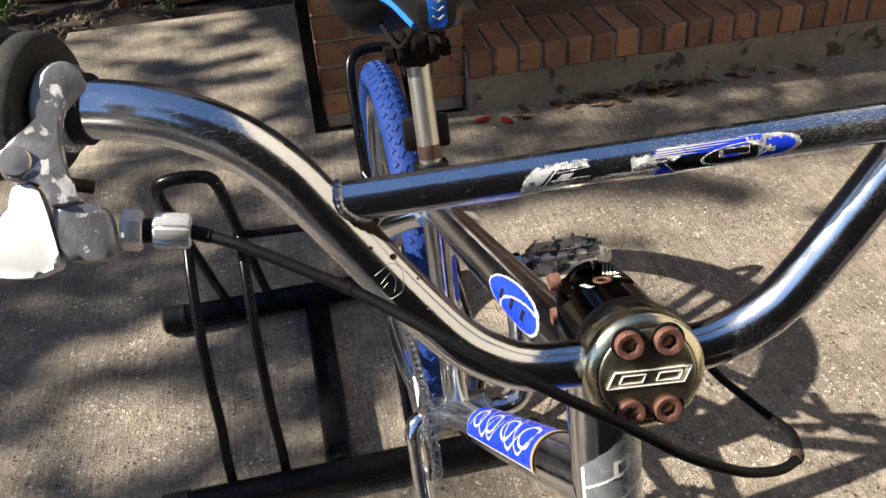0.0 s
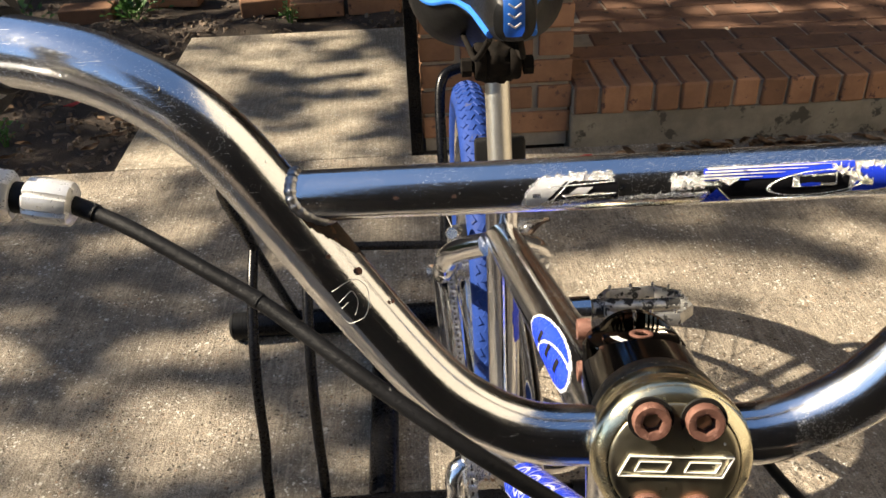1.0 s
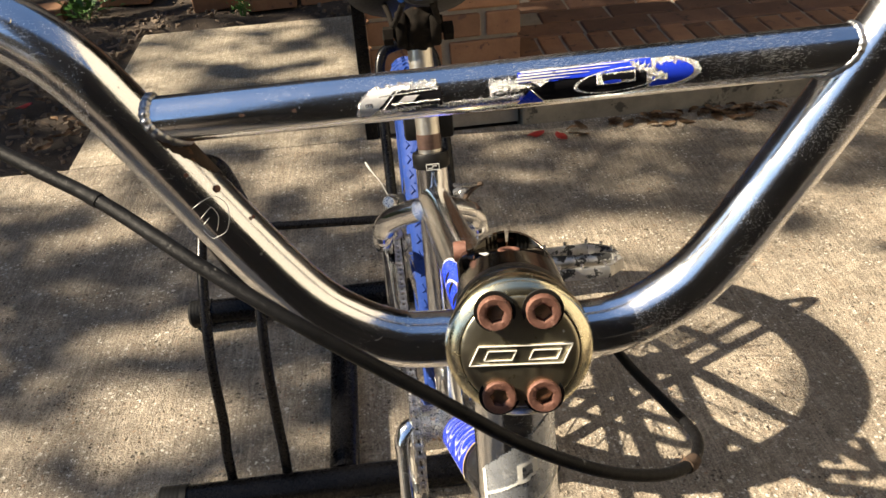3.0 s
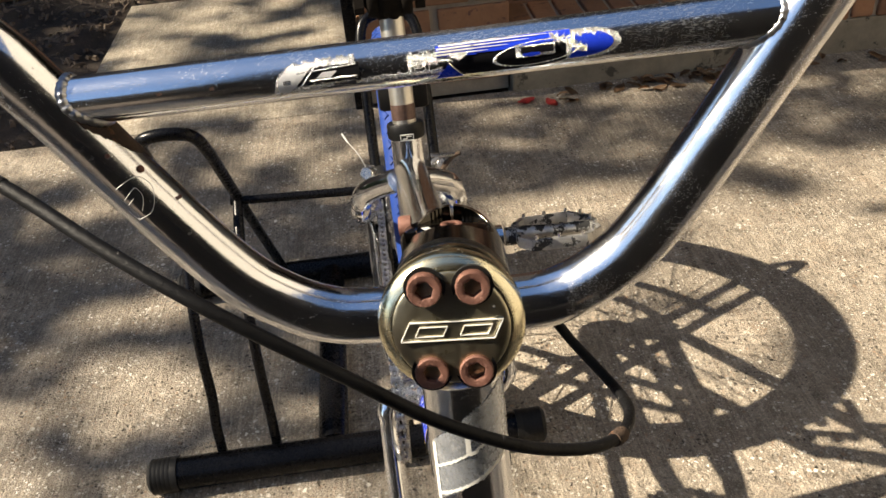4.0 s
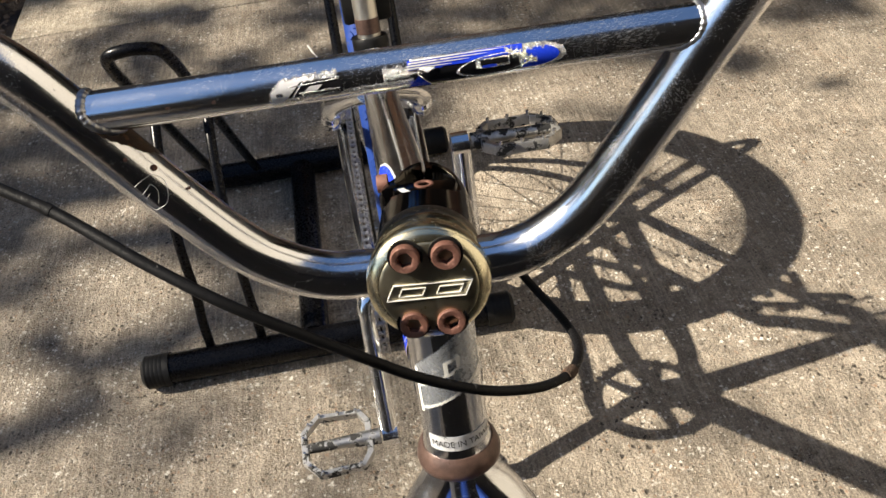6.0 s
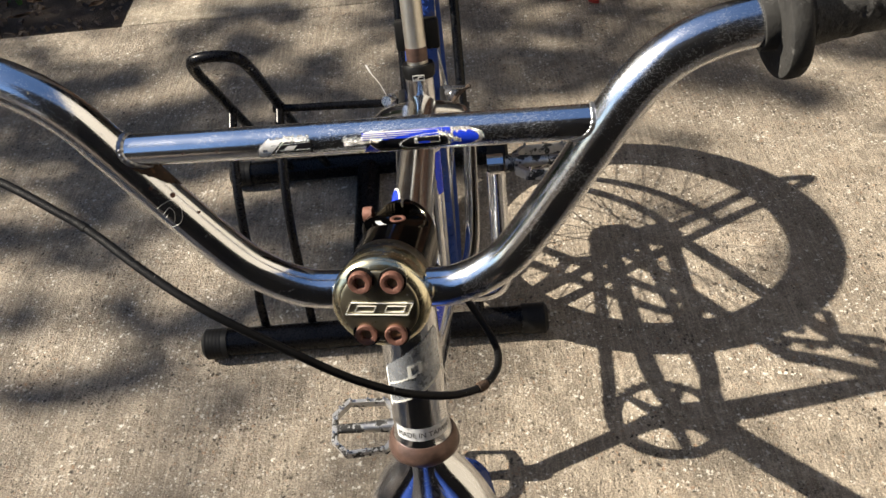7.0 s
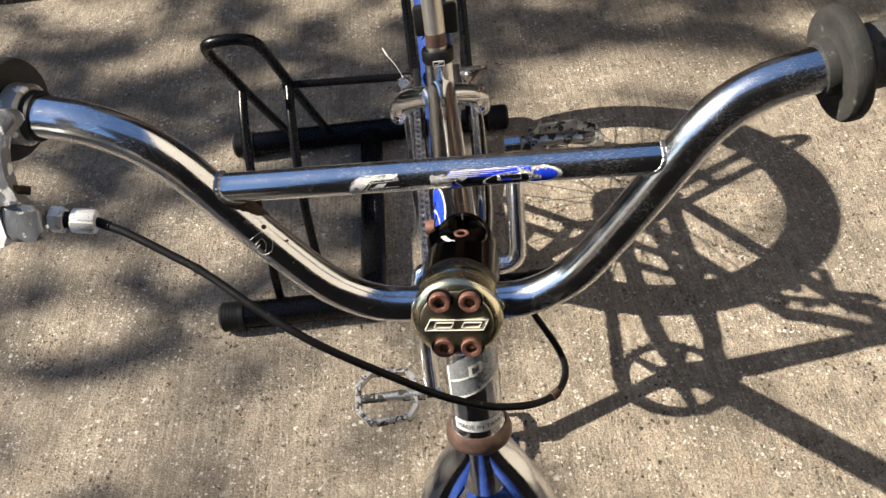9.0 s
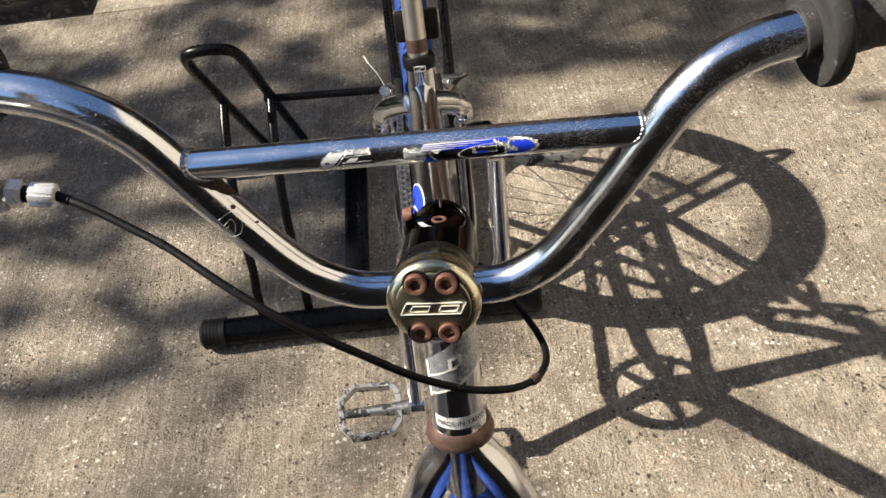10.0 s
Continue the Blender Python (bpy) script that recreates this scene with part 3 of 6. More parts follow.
for s in (-1, 1):
    st = [Vector((s * 0.010, 0.500, 0.521)), Vector((s * 0.026, 0.514, 0.509)), Vector((s * 0.0430, 0.529, 0.493)), Vector((s * 0.0515, 0.541, 0.473)), Vector((s * 0.0540, 0.565, 0.442)), REAR_HUB + Vector((s * 0.058, -0.012, 0.008))]
    part("seat_stay", tube(BM(), smooth_line(st, 6), [0.0125 if i < 16 else 0.0125 - 0.0035 * (i - 16) / 14 for i in range(31)], 20), CHROME, bike)
    cs = [BB + Vector((s * 0.024, 0.012, 0)), BB + Vector((s * 0.046, 0.10, -0.004)), REAR_HUB + Vector((s * 0.055, -0.01, -0.002))]
    part("chain_stay", tube(BM(), smooth_line(cs, 5), 0.0100, 16), CHROME, bike)
    bm = BM()
    box(bm, (0.006, 0.05, 0.026), Matrix.Translation(REAR_HUB + Vector((s * 0.056, 0.004, 0))), 0.002)
    part("dropout", bm, CHROME_OLD, bike)
    bm = lathe(BM(), [(0.001, 0.012), (0.008, 0.012), (0.0092, 0.009), (0.0092, 0.002), (0.012, 0.001), (0.012, 0), (0.001, 0)],
               axis_pose(REAR_HUB + Vector((s * 0.06, 0, 0)), (s, 0, 0)), 6)
    part("axle_nut", bm, CHROME_OLD, bike)


# headset cups
m = axis_pose(HT_LOW, STEER)
bm = lathe(BM(), [(0.0186, -0.013), (0.0215, -0.0128), (0.0238, -0.010), (0.0242, -0.0065), (0.0226, -0.001), (0.0205, 0.002), (0.0190, 0.002)], m, 40, True)
part("lower_headset_cup", bm, RING_BROWN, bike, "brown oxidised headset cup")
m = axis_pose(HT_TOP, STEER)
bm = lathe(BM(), [(0.0186, -0.002), (0.0215, -0.001), (0.0225, 0.003), (0.0205, 0.007), (0.0186, 0.007)], m, 40, True)
part("upper_headset_cup", bm, STEM_SMOKE, bike)


# stem
CA = radians(20)
FWD = Vector((math.sin(TURN) * math.cos(CA), -math.cos(TURN) * math.cos(CA), math.sin(CA)))
FACE_C = Vector((0.0012, -0.0185, 0.774))
SM = axis_pose(FACE_C, FWD)
BORE = -0.070  # axis of the steerer bore, along the barrel
bm = lathe(BM(), [(0.001, -0.0920)] + [(0.0222 + 0.0014 * k / 84, -0.0920 + 0.0008 * k) for k in range(85)] + [(0.0236, -0.0235), (0.001, -0.0235)], Matrix(), 160)
for v in bm.verts:
    x, y, z = v.co
    if z < BORE:
        # the rear end is rounded about the bore
        z = max(z, BORE - math.sqrt(max(0.0, 0.0220 ** 2 - x * x)))
    r = math.hypot(x, z - BORE)
    if r < 0.0170 and y > 0.0:
        y = min(y, 0.0150)
    if abs(x) < 0.0004 and y > 0.0 and z < BORE - 0.012:
        y = min(y, 0.0100)
    v.co = SM @ Vector((x, y, z))
stem = part("stem", bm, STEM_SMOKE, bike, "smoked black polished front-load stem")
bm = lathe(BM(), [(0.001, -0.0230), (0.0240, -0.0230), (0.0240, -0.0185), (0.0234, -0.0175), (0.0234, -0.0165), (0.0245, -0.0155), (0.0249, -0.0125), (0.0249, -0.0110), (0.001, -0.0110)], SM, 56)
part("clamp_ring", bm, BRASS, stem, "brassy polished clamp ring")
bm = lathe(BM(), [(0.001, -0.0105), (0.0256, -0.0105), (0.0260, -0.0095), (0.0261, -0.0060), (0.0257, -0.0042), (0.0247, -0.0028), (0.0231, -0.0016), (0.0214, -0.0008), (0.0208, -0.0006), (0.001, -0.0006)], SM, 72)
face_plate = part("face_plate", bm, BRASS, stem, "brass-toned round stem face plate")
part("face_inlay", lathe(BM(), [(0.001, -0.0004), (0.0206, -0.0004), (0.0205, -0.0001)] + [(0.0205 * math.cos(radians(a)), 0.0019 * math.sin(radians(a)) - 0.0001) for a in range(6, 90, 6)] + [(0.00002, 0.0018)], SM, 56), FACE, stem, "dull dark brass face")


def hex_bolt(m, r, h, socket, depth):
    """A socket-head bolt: knurled round head with a hexagonal recess, along the z axis of m."""
    bm, seg = BM(), 36

    def ring(f, z):
        return [bm.verts.new(m @ Vector((f(a) * math.cos(a), f(a) * math.sin(a), z))) for a in (2 * math.pi * j / seg for j in range(seg))]

    hexr = lambda a: socket / math.cos((a % (math.pi / 3)) - math.pi / 6)
    knurl = lambda a: r * (1 + 0.018 * math.cos(18 * a))
    rings = [ring(knurl, 0), ring(knurl, h * 0.82), ring(lambda a: r * 0.93, h), ring(lambda a: socket * 1.28, h), ring(hexr, h - 0.0004), ring(hexr, h - depth), ring(lambda a: 1e-5, h - depth * 1.15)]
    for A, B in zip(rings, rings[1:]):
        for j in range(seg):
            bm.faces.new((A[j], A[(j + 1) % seg], B[(j + 1) % seg], B[j]))
    return bm


for bx, by, tw in ((-0.0082, 0.0155, 0.2), (0.0082, 0.0155, 0.6), (-0.0078, -0.0156, 0.9), (0.0078, -0.0156, 0.35)):
    m = SM @ pose(bx, by, 0.0006, 0, 0, 0) @ Matrix.Rotation(tw, 4, "Z")
    part("bolt", hex_bolt(m, 0.0059, 0.0042 if by > 0 else 0.0026, 0.0029, 0.0040), RUST, stem, "rusted socket-head bolt")
    # Black ring round the bolt: the recess's shade is put into its colour.
    part("bolt_recess", lathe(BM(), [(0.0060, -0.0006), (0.0072, -0.0006), (0.0072, 0.0008 if by > 0 else 0.0003), (0.0060, 0.0007 if by > 0 else 0.0002)], m, 28, True), BLACK_PLASTIC, stem)

# engraved outline emblem on the face: plain slanted frame with inner bars
def stroke(bm, pts, m, w=0.00045, z=0.0009):
    for (x0, y0), (x1, y1) in zip(pts, pts[1:]):
        d = Vector((x1 - x0, y1 - y0))
        n = Vector((-d.y, d.x)).normalized() * w / 2
        e = d.normalized() * w / 2
        a, b = Vector((x0, y0)) - e, Vector((x1, y1)) + e
        vs = [bm.verts.new(m @ Vector((p.x, p.y, zz))) for zz in (z, z - 0.0012) for p in (a + n, a - n, b - n, b + n)]
        for f in ((0, 1, 2, 3), (7, 6, 5, 4), (0, 4, 5, 1), (1, 5, 6, 2), (2, 6, 7, 3), (3, 7, 4, 0)):
            bm.faces.new([vs[i] for i in f])


bm = BM()
EW, EZ = 0.00030, 0.0023
stroke(bm, [(-0.0176, -0.0036), (-0.0142, 0.0032), (0.0180, 0.0032), (0.0148, -0.0036), (-0.0176, -0.0036)], SM, EW, EZ)
for ex in (-0.0125, 0.0030):
    stroke(bm, [(ex, -0.0020), (ex + 0.0016, 0.0014), (ex + 0.0112, 0.0014), (ex + 0.0096, -0.0020), (ex, -0.0020)], SM, EW * 0.8, EZ)
part("emblem", bm, ETCH, stem, "pale etched outline emblem", smooth=False)
part("index_dot", lathe(BM(), [(0.0004, 0.0006), (0.0006, 0.0010), (0.00005, 0.0011)], SM @ pose(0.0150, 0.0075, 0), 10), ETCH, stem)

# steerer clamp of the stem, with slit, top cap and pinch bolts
m = axis_pose(on_steer(0.742), STEER, (0, 1, 0)) @ pose(0, 0, -0.0185)
bm = lathe(BM(), [(0.001, 0.0), (0.0190, 0.0), (0.0197, 0.002), (0.0197, 0.0385), (0.0180, 0.0412), (0.0150, 0.0420), (0.001, 0.0420)], m, 44)
part("steerer_clamp", bm, STEM_SMOKE, stem)
tcm = axis_pose(SM @ Vector((0, 0.0180, BORE)), SM.col[1].xyz, -FWD)
part("top_cap", lathe(BM(), [(0.001, -0.008), (0.0156, -0.008), (0.0156, -0.0020), (0.0148, -0.0008), (0.0060, 0.0006), (0.001, 0.0006)], tcm, 44), STEM_SMOKE, stem)
part("top_cap_bolt", hex_bolt(tcm @ pose(0, 0, 0.0003), 0.0046, 0.0010, 0.0025, 0.0016), RUST, stem, "rusted top cap bolt")
part("dusty_band", lathe(BM(), [(0.0230, -0.0325), (0.0238, -0.0315), (0.0241, -0.0250), (0.0236, -0.0240), (0.0230, -0.0240)], SM, 56, True), BAND_DUSTY, stem, "dusty grey-brown band")
# Pale arc on the cap: its bright glint is put in as colour.
bm = BM()
for a0 in range(-74, -20, 6):
    a, b = radians(a0 - 90), radians(a0 - 84)
    vs = [bm.verts.new(tcm @ Vector((r_ * math.cos(t), r_ * math.sin(t), 0.0009))) for r_, t in ((0.0098, a), (0.0132, a), (0.0132, b), (0.0098, b))]
    bm.faces.new(vs)
part("worn_patch", bm, DECAL_WHITE, stem, "pale worn arc on the top cap, painted as its glint")
for z in (0.014, 0.033):
    part("pinch_bolt", hex_bolt(axis_pose(m @ Vector((-0.0140, 0.0135, z + 0.007)), m.to_3x3() @ Vector((-1, 0.1, 0))), 0.0046, 0.0055, 0.0025, 0.003), RUST, stem, "rusted pinch bolt")

# handlebar
BU = Vector((math.cos(TURN), math.sin(TURN), math.sin(radians(2.0)))).normalized()
BV = Vector((0, math.sin(radians(5)), math.cos(radians(5))))
BV = (BV - BU * BV.dot(BU)).normalized()
BW = BV.cross(BU).normalized()
if BW.y < 0:
    BW = -BW
BAR0 = Vector((0.0, 0.004, 0.766))


def bar_pt(u, v, w=0.0):
    return BAR0 + BU * u + BV * v + BW * w


LOW = [(0.022, -0.002, 0), (0.040, -0.0005, 0), (0.057, 0.0075, 0), (0.0735, 0.0225, 0), (0.0955, 0.055, 0), (0.1195, 0.0945, 0)]
HIGH_L = [(0.1315, 0.1110, 0.001), (0.1460, 0.1240, 0.002), (0.1640, 0.1330, 0.004), (0.1830, 0.1378, 0.006), (0.2130, 0.1415, 0.010), (0.3060, 0.1500, 0.034)]
HIGH_R = [(0.1320, 0.1130, 0.001), (0.1460, 0.1252, 0.003), (0.1620, 0.1325, 0.005), (0.1780, 0.1358, 0.007), (0.2100, 0.1390, 0.0124), (0.2980, 0.1478, 0.0275)]
BAR_R, CROSS_R = 0.0107, 0.0079
left = [bar_pt(-u, v, w) for u, v, w in (LOW + HIGH_L)[::-1]]
right = [bar_pt(u, v, w) for u, v, w in LOW + HIGH_R]
handlebar = part("handlebar", tube(BM(), smooth_line(left + [bar_pt(0, -0.002)] + right, 8), BAR_R, 32), CHROME, bike)
hm = handlebar.data
hm.materials.append(SCUFFED)
hm.materials.append(CROSS_CHROME)
for pl in hm.polygons:
    if pl.center.x > 0.044:
        pl.material_index = 1
    elif pl.center.x < -0.128:
        pl.material_index = 2
XA, XB = bar_pt(-0.1180, 0.0922), bar_pt(0.1208, 0.0965)
crossbar = part("crossbar", tube(BM(), [XA, XB], CROSS_R, 40), CROSS_CHROME, handlebar)


def weld(p, d, along, r, end, size=0.0018):
    """A bead of overlapping ripples where the crossbar meets the bar: it follows the saddle-shaped joint."""
    m = axis_pose(p, d)
    ax = along.normalized()
    pts, n = [], 220
    for k in range(n):
        a = 2 * math.pi * k / n
        q = m @ Vector((math.cos(a) * (r - 0.0004), math.sin(a) * (r - 0.0004), 0))
        w = q - end
        w0, dd = w - ax * w.dot(ax), d - ax * d.dot(ax)
        A, B, C = dd.dot(dd), 2 * w0.dot(dd), w0.dot(w0) - BAR_R ** 2
        t = (-B + math.sqrt(max(0.0, B * B - 4 * A * C))) / (2 * A)
        pts.append(q + d * (t + 0.0004))
    return tube(BM(), pts, [size + 0.00013 * math.cos(k * 2 * math.pi * 23 / n) + 0.0003 * noise.noise((k * 0.09, 2, 0)) for k in range(n)], 16, True)


dx = (XB - XA).normalized()
part("weld", weld(XA, dx, bar_pt(-0.1315, 0.1110) - bar_pt(-0.0955, 0.055), CROSS_R, bar_pt(-0.1195, 0.0945)), WELD_METAL, handlebar, "rippled weld bead")
part("weld", weld(XB, -dx, bar_pt(0.1320, 0.1130) - bar_pt(0.0955, 0.055), CROSS_R, bar_pt(0.1195, 0.0945), 0.0011), WELD_METAL, handlebar, "rippled weld bead")

# worn foil decal on the crossbar: a pale remnant, and a torn blue, white and black band
def torn(u, v, k):
    return noise.noise((u * 9 + k, v * 4 + k, k * 1.7))


def decal(name, s0, s1, a0, a1, mat, keep, lift, label="", ns=70, na=22):
    bm = patch_on_tube(BM(), XA, XB, CROSS_R, s0, s1, a0, a1, ns, na, (0, -0.93, 0.37), lift, keep)
    part(name, bm, mat, handlebar, label)


def fringe(u, v, k):
    return 0.5 * noise.noise((u * 16 + k, v * 9, k * 1.7)) + 0.35 * noise.noise((u * 47, v * 22 + k, k)) + 0.2 * noise.noise((u * 120, v * 50, k))


# pale scratched remnant with black print inside
decal("decal_remnant", 0.316, 0.430, -34, 48, FOIL, lambda u, v: max(0.62 - 2.3 * u, 0.14 - 0.10 * u) + 0.20 * fringe(u, v, 1) < v < 0.97 - 0.42 * max(0, u - 0.30) + 0.16 * fringe(u, v, 3) and u > 0.10 * (1 - v) + 0.03 * fringe(v, u, 2) and u < 0.97 + 0.05 * fringe(v, u, 6), 0.0002, "scratched silver foil remnant of a decal", 220, 90)
decal("decal_remnant", 0.319, 0.392, -27, 44, DECAL_WHITE, lambda u, v: max(0.60 - 1.7 * u, 0.10) + 0.14 * fringe(u, v, 5) < v < 0.92 - 0.95 * max(0, u - 0.22) + 0.08 * fringe(u, v, 9) and u > 0.05 and not (0.16 < u < 0.30 and 0.52 < v < 0.66), 0.0004, "worn white patch", 150, 80)
decal("decal_black", 0.348, 0.432, -16, 34, DECAL_BLACK, lambda u, v: v > 0.78 - 2.6 * u and 0.10 + 0.10 * fringe(u, v, 4) < v < 0.80 + 0.26 * fringe(u, v, 7), 0.0006, "black foil remnant", 160, 60)
decal("decal_remnant", 0.372, 0.404, -1, 15, DECAL_WHITE, lambda u, v: 0.42 * (1 - v) < u < 0.64 + 0.36 * (1 - v) and 0.1 < v < 0.9, 0.0009, "small white slanted bar", 60, 30)
decal("decal_outline", 0.350, 0.428, -14, 26, FOIL, lambda u, v: abs(v - 0.30 + 0.16 * u) < 0.035 or abs(v - 0.72 - 0.1 * fringe(u, v, 1)) < 0.05 and u > 0.2 or abs(u - 0.34 + 0.3 * v) < 0.02, 0.0009, "thin silver line", 140, 60)
# torn flakes along the lower edge
decal("decal_flake", 0.425, 0.545, 12, 40, FOIL, lambda u, v: abs(v - 0.62 - 0.3 * fringe(u, 0.2, 3)) < 0.16 + 0.35 * fringe(u, v, 7), 0.0003, "flaking foil edge", 180, 50)
decal("decal_flake", 0.494, 0.556, -24, 30, FOIL, lambda u, v: 0.20 + 0.3 * fringe(u, v, 2) < v < 0.78 + 0.45 * fringe(u, v, 9) - 0.25 * u, 0.0003, "crinkled silver foil", 110, 70)
# main band
decal("decal_edge", 0.535, 0.700, -33, -18, FOIL, lambda u, v: v > 0.35 + 0.7 * fringe(u, v, 8), 0.0003, "crinkled silver edge", 240, 40)
decal("decal_black", 0.536, 0.716, -4, 47, DECAL_BLACK, lambda u, v: v < 1 - 1.2 * max(0, u - 0.72) and v > 0.10 - 0.1 * u and u > 0.16 * (0.6 - v), 0.0003, "black decal band", 180, 50)
decal("decal_blue", 0.532, 0.702, -27, 2, DECAL_BLUE, lambda u, v: v > 0.12 - 0.1 * u and (v < 0.92 - 0.5 * max(0, u - 0.55) or 0.12 < u < 0.30), 0.0005, "torn blue foil stripe", 180, 40)
for k in range(4):
    decal("decal_stripe", 0.536 - 0.003 * k, 0.676 - 0.026 * k, -24.5 + 6.0 * k, -20.5 + 6.0 * k, DECAL_WHITE, lambda u, v: abs(v - 0.5 - 0.35 * (u - 0.5) ** 2) < 0.42 * (1 - u) ** 0.5 + 0.06, 0.0007, "thin white stripe", 160, 10)
decal("decal_flake", 0.548, 0.572, -4, 12, FOIL, lambda u, v: v < 0.9 - 1.5 * abs(u - 0.5) + 0.3 * fringe(u, v, 6), 0.0008, "torn silver notch", 50, 34)
decal("decal_blue", 0.528, 0.563, 15, 47, DECAL_BLUE, lambda u, v: 1 - 1.9 * u < v and v > 1.9 * (u - 0.5), 0.0007, "blue foil corner", 70, 50)
decal("decal_outline", 0.528, 0.566, 13, 49, FOIL, lambda u, v: abs(v - 1.9 * (u - 0.5)) < 0.05 and u > 0.45, 0.0009, "thin silver line", 70, 60)
decal("decal_outline", 0.602, 0.716, -15, 41, FOIL, lambda u, v: abs(math.hypot((u - 0.5) / 0.5, (v - 0.5 + 0.22 * (u - 0.5)) / 0.43) - 0.95) < 0.045 and not (u > 0.72 and v < 0.35), 0.0010, "thin silver oval outline", 240, 110)
decal("decal_flake", 0.632, 0.682, -5, 21, FOIL, lambda u, v: 0.05 + 0.2 * fringe(u, v, 2) < v < 0.95 + 0.2 * fringe(u, v, 3), 0.0007, "torn silver patch", 100, 50)
decal("decal_black", 0.636, 0.680, -2, 15, DECAL_BLACK, lambda u, v: 0.10 + 0.3 * fringe(u, v, 5) < v < 0.9 + 0.3 * fringe(u, v, 4) and u > 0.08, 0.0009, "black print under the torn patch", 90, 40)
decal("decal_blue", 0.641, 0.663, 10, 19, DECAL_BLUE, lambda u, v: abs(v - 0.5) < 0.42 - 0.3 * abs(u - 0.5), 0.0011, "small blue patch", 40, 16)
decal("decal_flake", 0.676, 0.722, -24, 22, FOIL, lambda u, v: abs(v - 0.10 - 0.8 * u) < 0.16 + 0.5 * fringe(u, v, 11), 0.0009, "crinkled silver tear", 100, 90)
decal("decal_edge", 0.696, 0.765, -26, 40, FOIL, lambda u, v: abs(v - 0.5) < 0.5 * math.sqrt(max(0.0, 1 - max(0.0, u - 0.35) ** 2 / 0.42)) + 0.10 * fringe(u, v, 6), 0.0003, "crinkled silver edge", 150, 110)
decal("decal_blue", 0.700, 0.755, -19, 34, DECAL_BLUE, lambda u, v: abs(v - 0.5) < 0.5 * math.sqrt(max(0.0, 1 - max(0.0, u - 0.25) ** 2 / 0.5625)) and v > 0.14 + 0.30 * fringe(u, v, 6) and u > 0.18 * (1 - v), 0.0006, "blue rounded end of the decal", 130, 90)

# etched mark on the left riser, rust under its joint, and a drain hole
P1, P2 = bar_pt(-0.1195, 0.0945), bar_pt(-0.0735, 0.0225)


def on_riser(s, deg, lift=0.0):
    d = (P2 - P1).normalized()
    ref = (Vector((0, -1, 0)) + d * d.y).normalized()
    a = radians(deg)
    return P1.lerp(P2, s) + (ref * math.cos(a) + d.cross(ref) * math.sin(a)) * (BAR_R + lift)


BAR_LINE = smooth_line(left, 8)


def hug(p, lift):
    """Moves a point onto the bent bar's surface."""
    k = min(range(len(BAR_LINE)), key=lambda i: (p - BAR_LINE[i]).length)
    cands = []
    for q0, q1 in zip(BAR_LINE[max(0, k - 1):k + 2], BAR_LINE[max(0, k - 1) + 1:k + 3]):
        e = q1 - q0
        t = min(1.0, max(0.0, (p - q0).dot(e) / e.dot(e)))
        cands.append(((p - q0 - e * t).length, q0 + e * t))
    foot = min(cands, key=lambda c_: c_[0])[1]
    return foot + (p - foot).normalized() * (BAR_R + lift)


bm = BM()
for pts in (((0.411, 5), (0.414, -18), (0.429, -39), (0.462, -46), (0.495, -45), (0.535, -30), (0.563, -10), (0.560, 8), (0.554, 20), (0.530, 23), (0.505, 22)),
            ((0.462, 9), (0.456, -6), (0.453, -20), (0.474, -22), (0.497, -19), (0.518, -10), (0.537, 2)),
            ((0.487, 12), (0.480, -4))):
    tube(bm, [hug(p, 0.0) for p in smooth_line([on_riser(s, a, -0.0001) for s, a in pts], 6)], 0.00010, 5)
part("etched_mark", bm, ETCH, handlebar, "fine etched outline mark")
rb = BM()
patch_on_tube(rb, P1, P2, BAR_R, 0.12, 0.44, -150, -38, 150, 110, (0, -1, 0), 0.0003, lambda u, v: u < 0.95 - 0.6 * max(0, v - 0.34) - 1.3 * max(0, v - 0.70) + 0.10 * fringe(u, v, 3))
for v in rb.verts:
    v.co = hug(v.co.copy(), 0.0002)
part("rust_patch", rb, RUST_DARK, handlebar, "dark rust bloom below the welded joint")
for s, a, r_ in ((0.419, -54, 0.0011), (0.60, -66, 0.0006), (0.30, -30, 0.0007)):
    p = on_riser(s, a, -0.0003)
    part("rust_spot", lathe(BM(), [(r_ * 1.2, 0.0), (r_, 0.0005), (0.00005, 0.0006)], axis_pose(p, p - P1.lerp(P2, s)), 10), RUST, handlebar)
for s, a in ((0.165, 6), (0.236, 8)):
    rb = patch_on_tube(BM(), XA, XB, CROSS_R, s - 0.006, s + 0.006, a - 7, a + 7, 30, 24, (0, -0.93, 0.37), 0.0003, lambda u, v: math.hypot(u - 0.5, v - 0.5) < 0.22 + 0.4 * torn(u * 1.6 + s * 40, v * 2, 3))
    part("rust_spot", rb, RING_BROWN, handlebar)
hp = bar_pt(-0.1448, 0.1231, 0.002)
part("drain_hole", lathe(BM(), [(0.00005, -0.0002), (0.0009, -0.0001), (0.0012, 0.0004), (0.0015, 0.0)], axis_pose(hp + Vector((0, -0.72, 0.69)) * (BAR_R - 0.0001), (0, -0.72, 0.69)), 14), BRASS, handlebar, "small brassy drain hole")


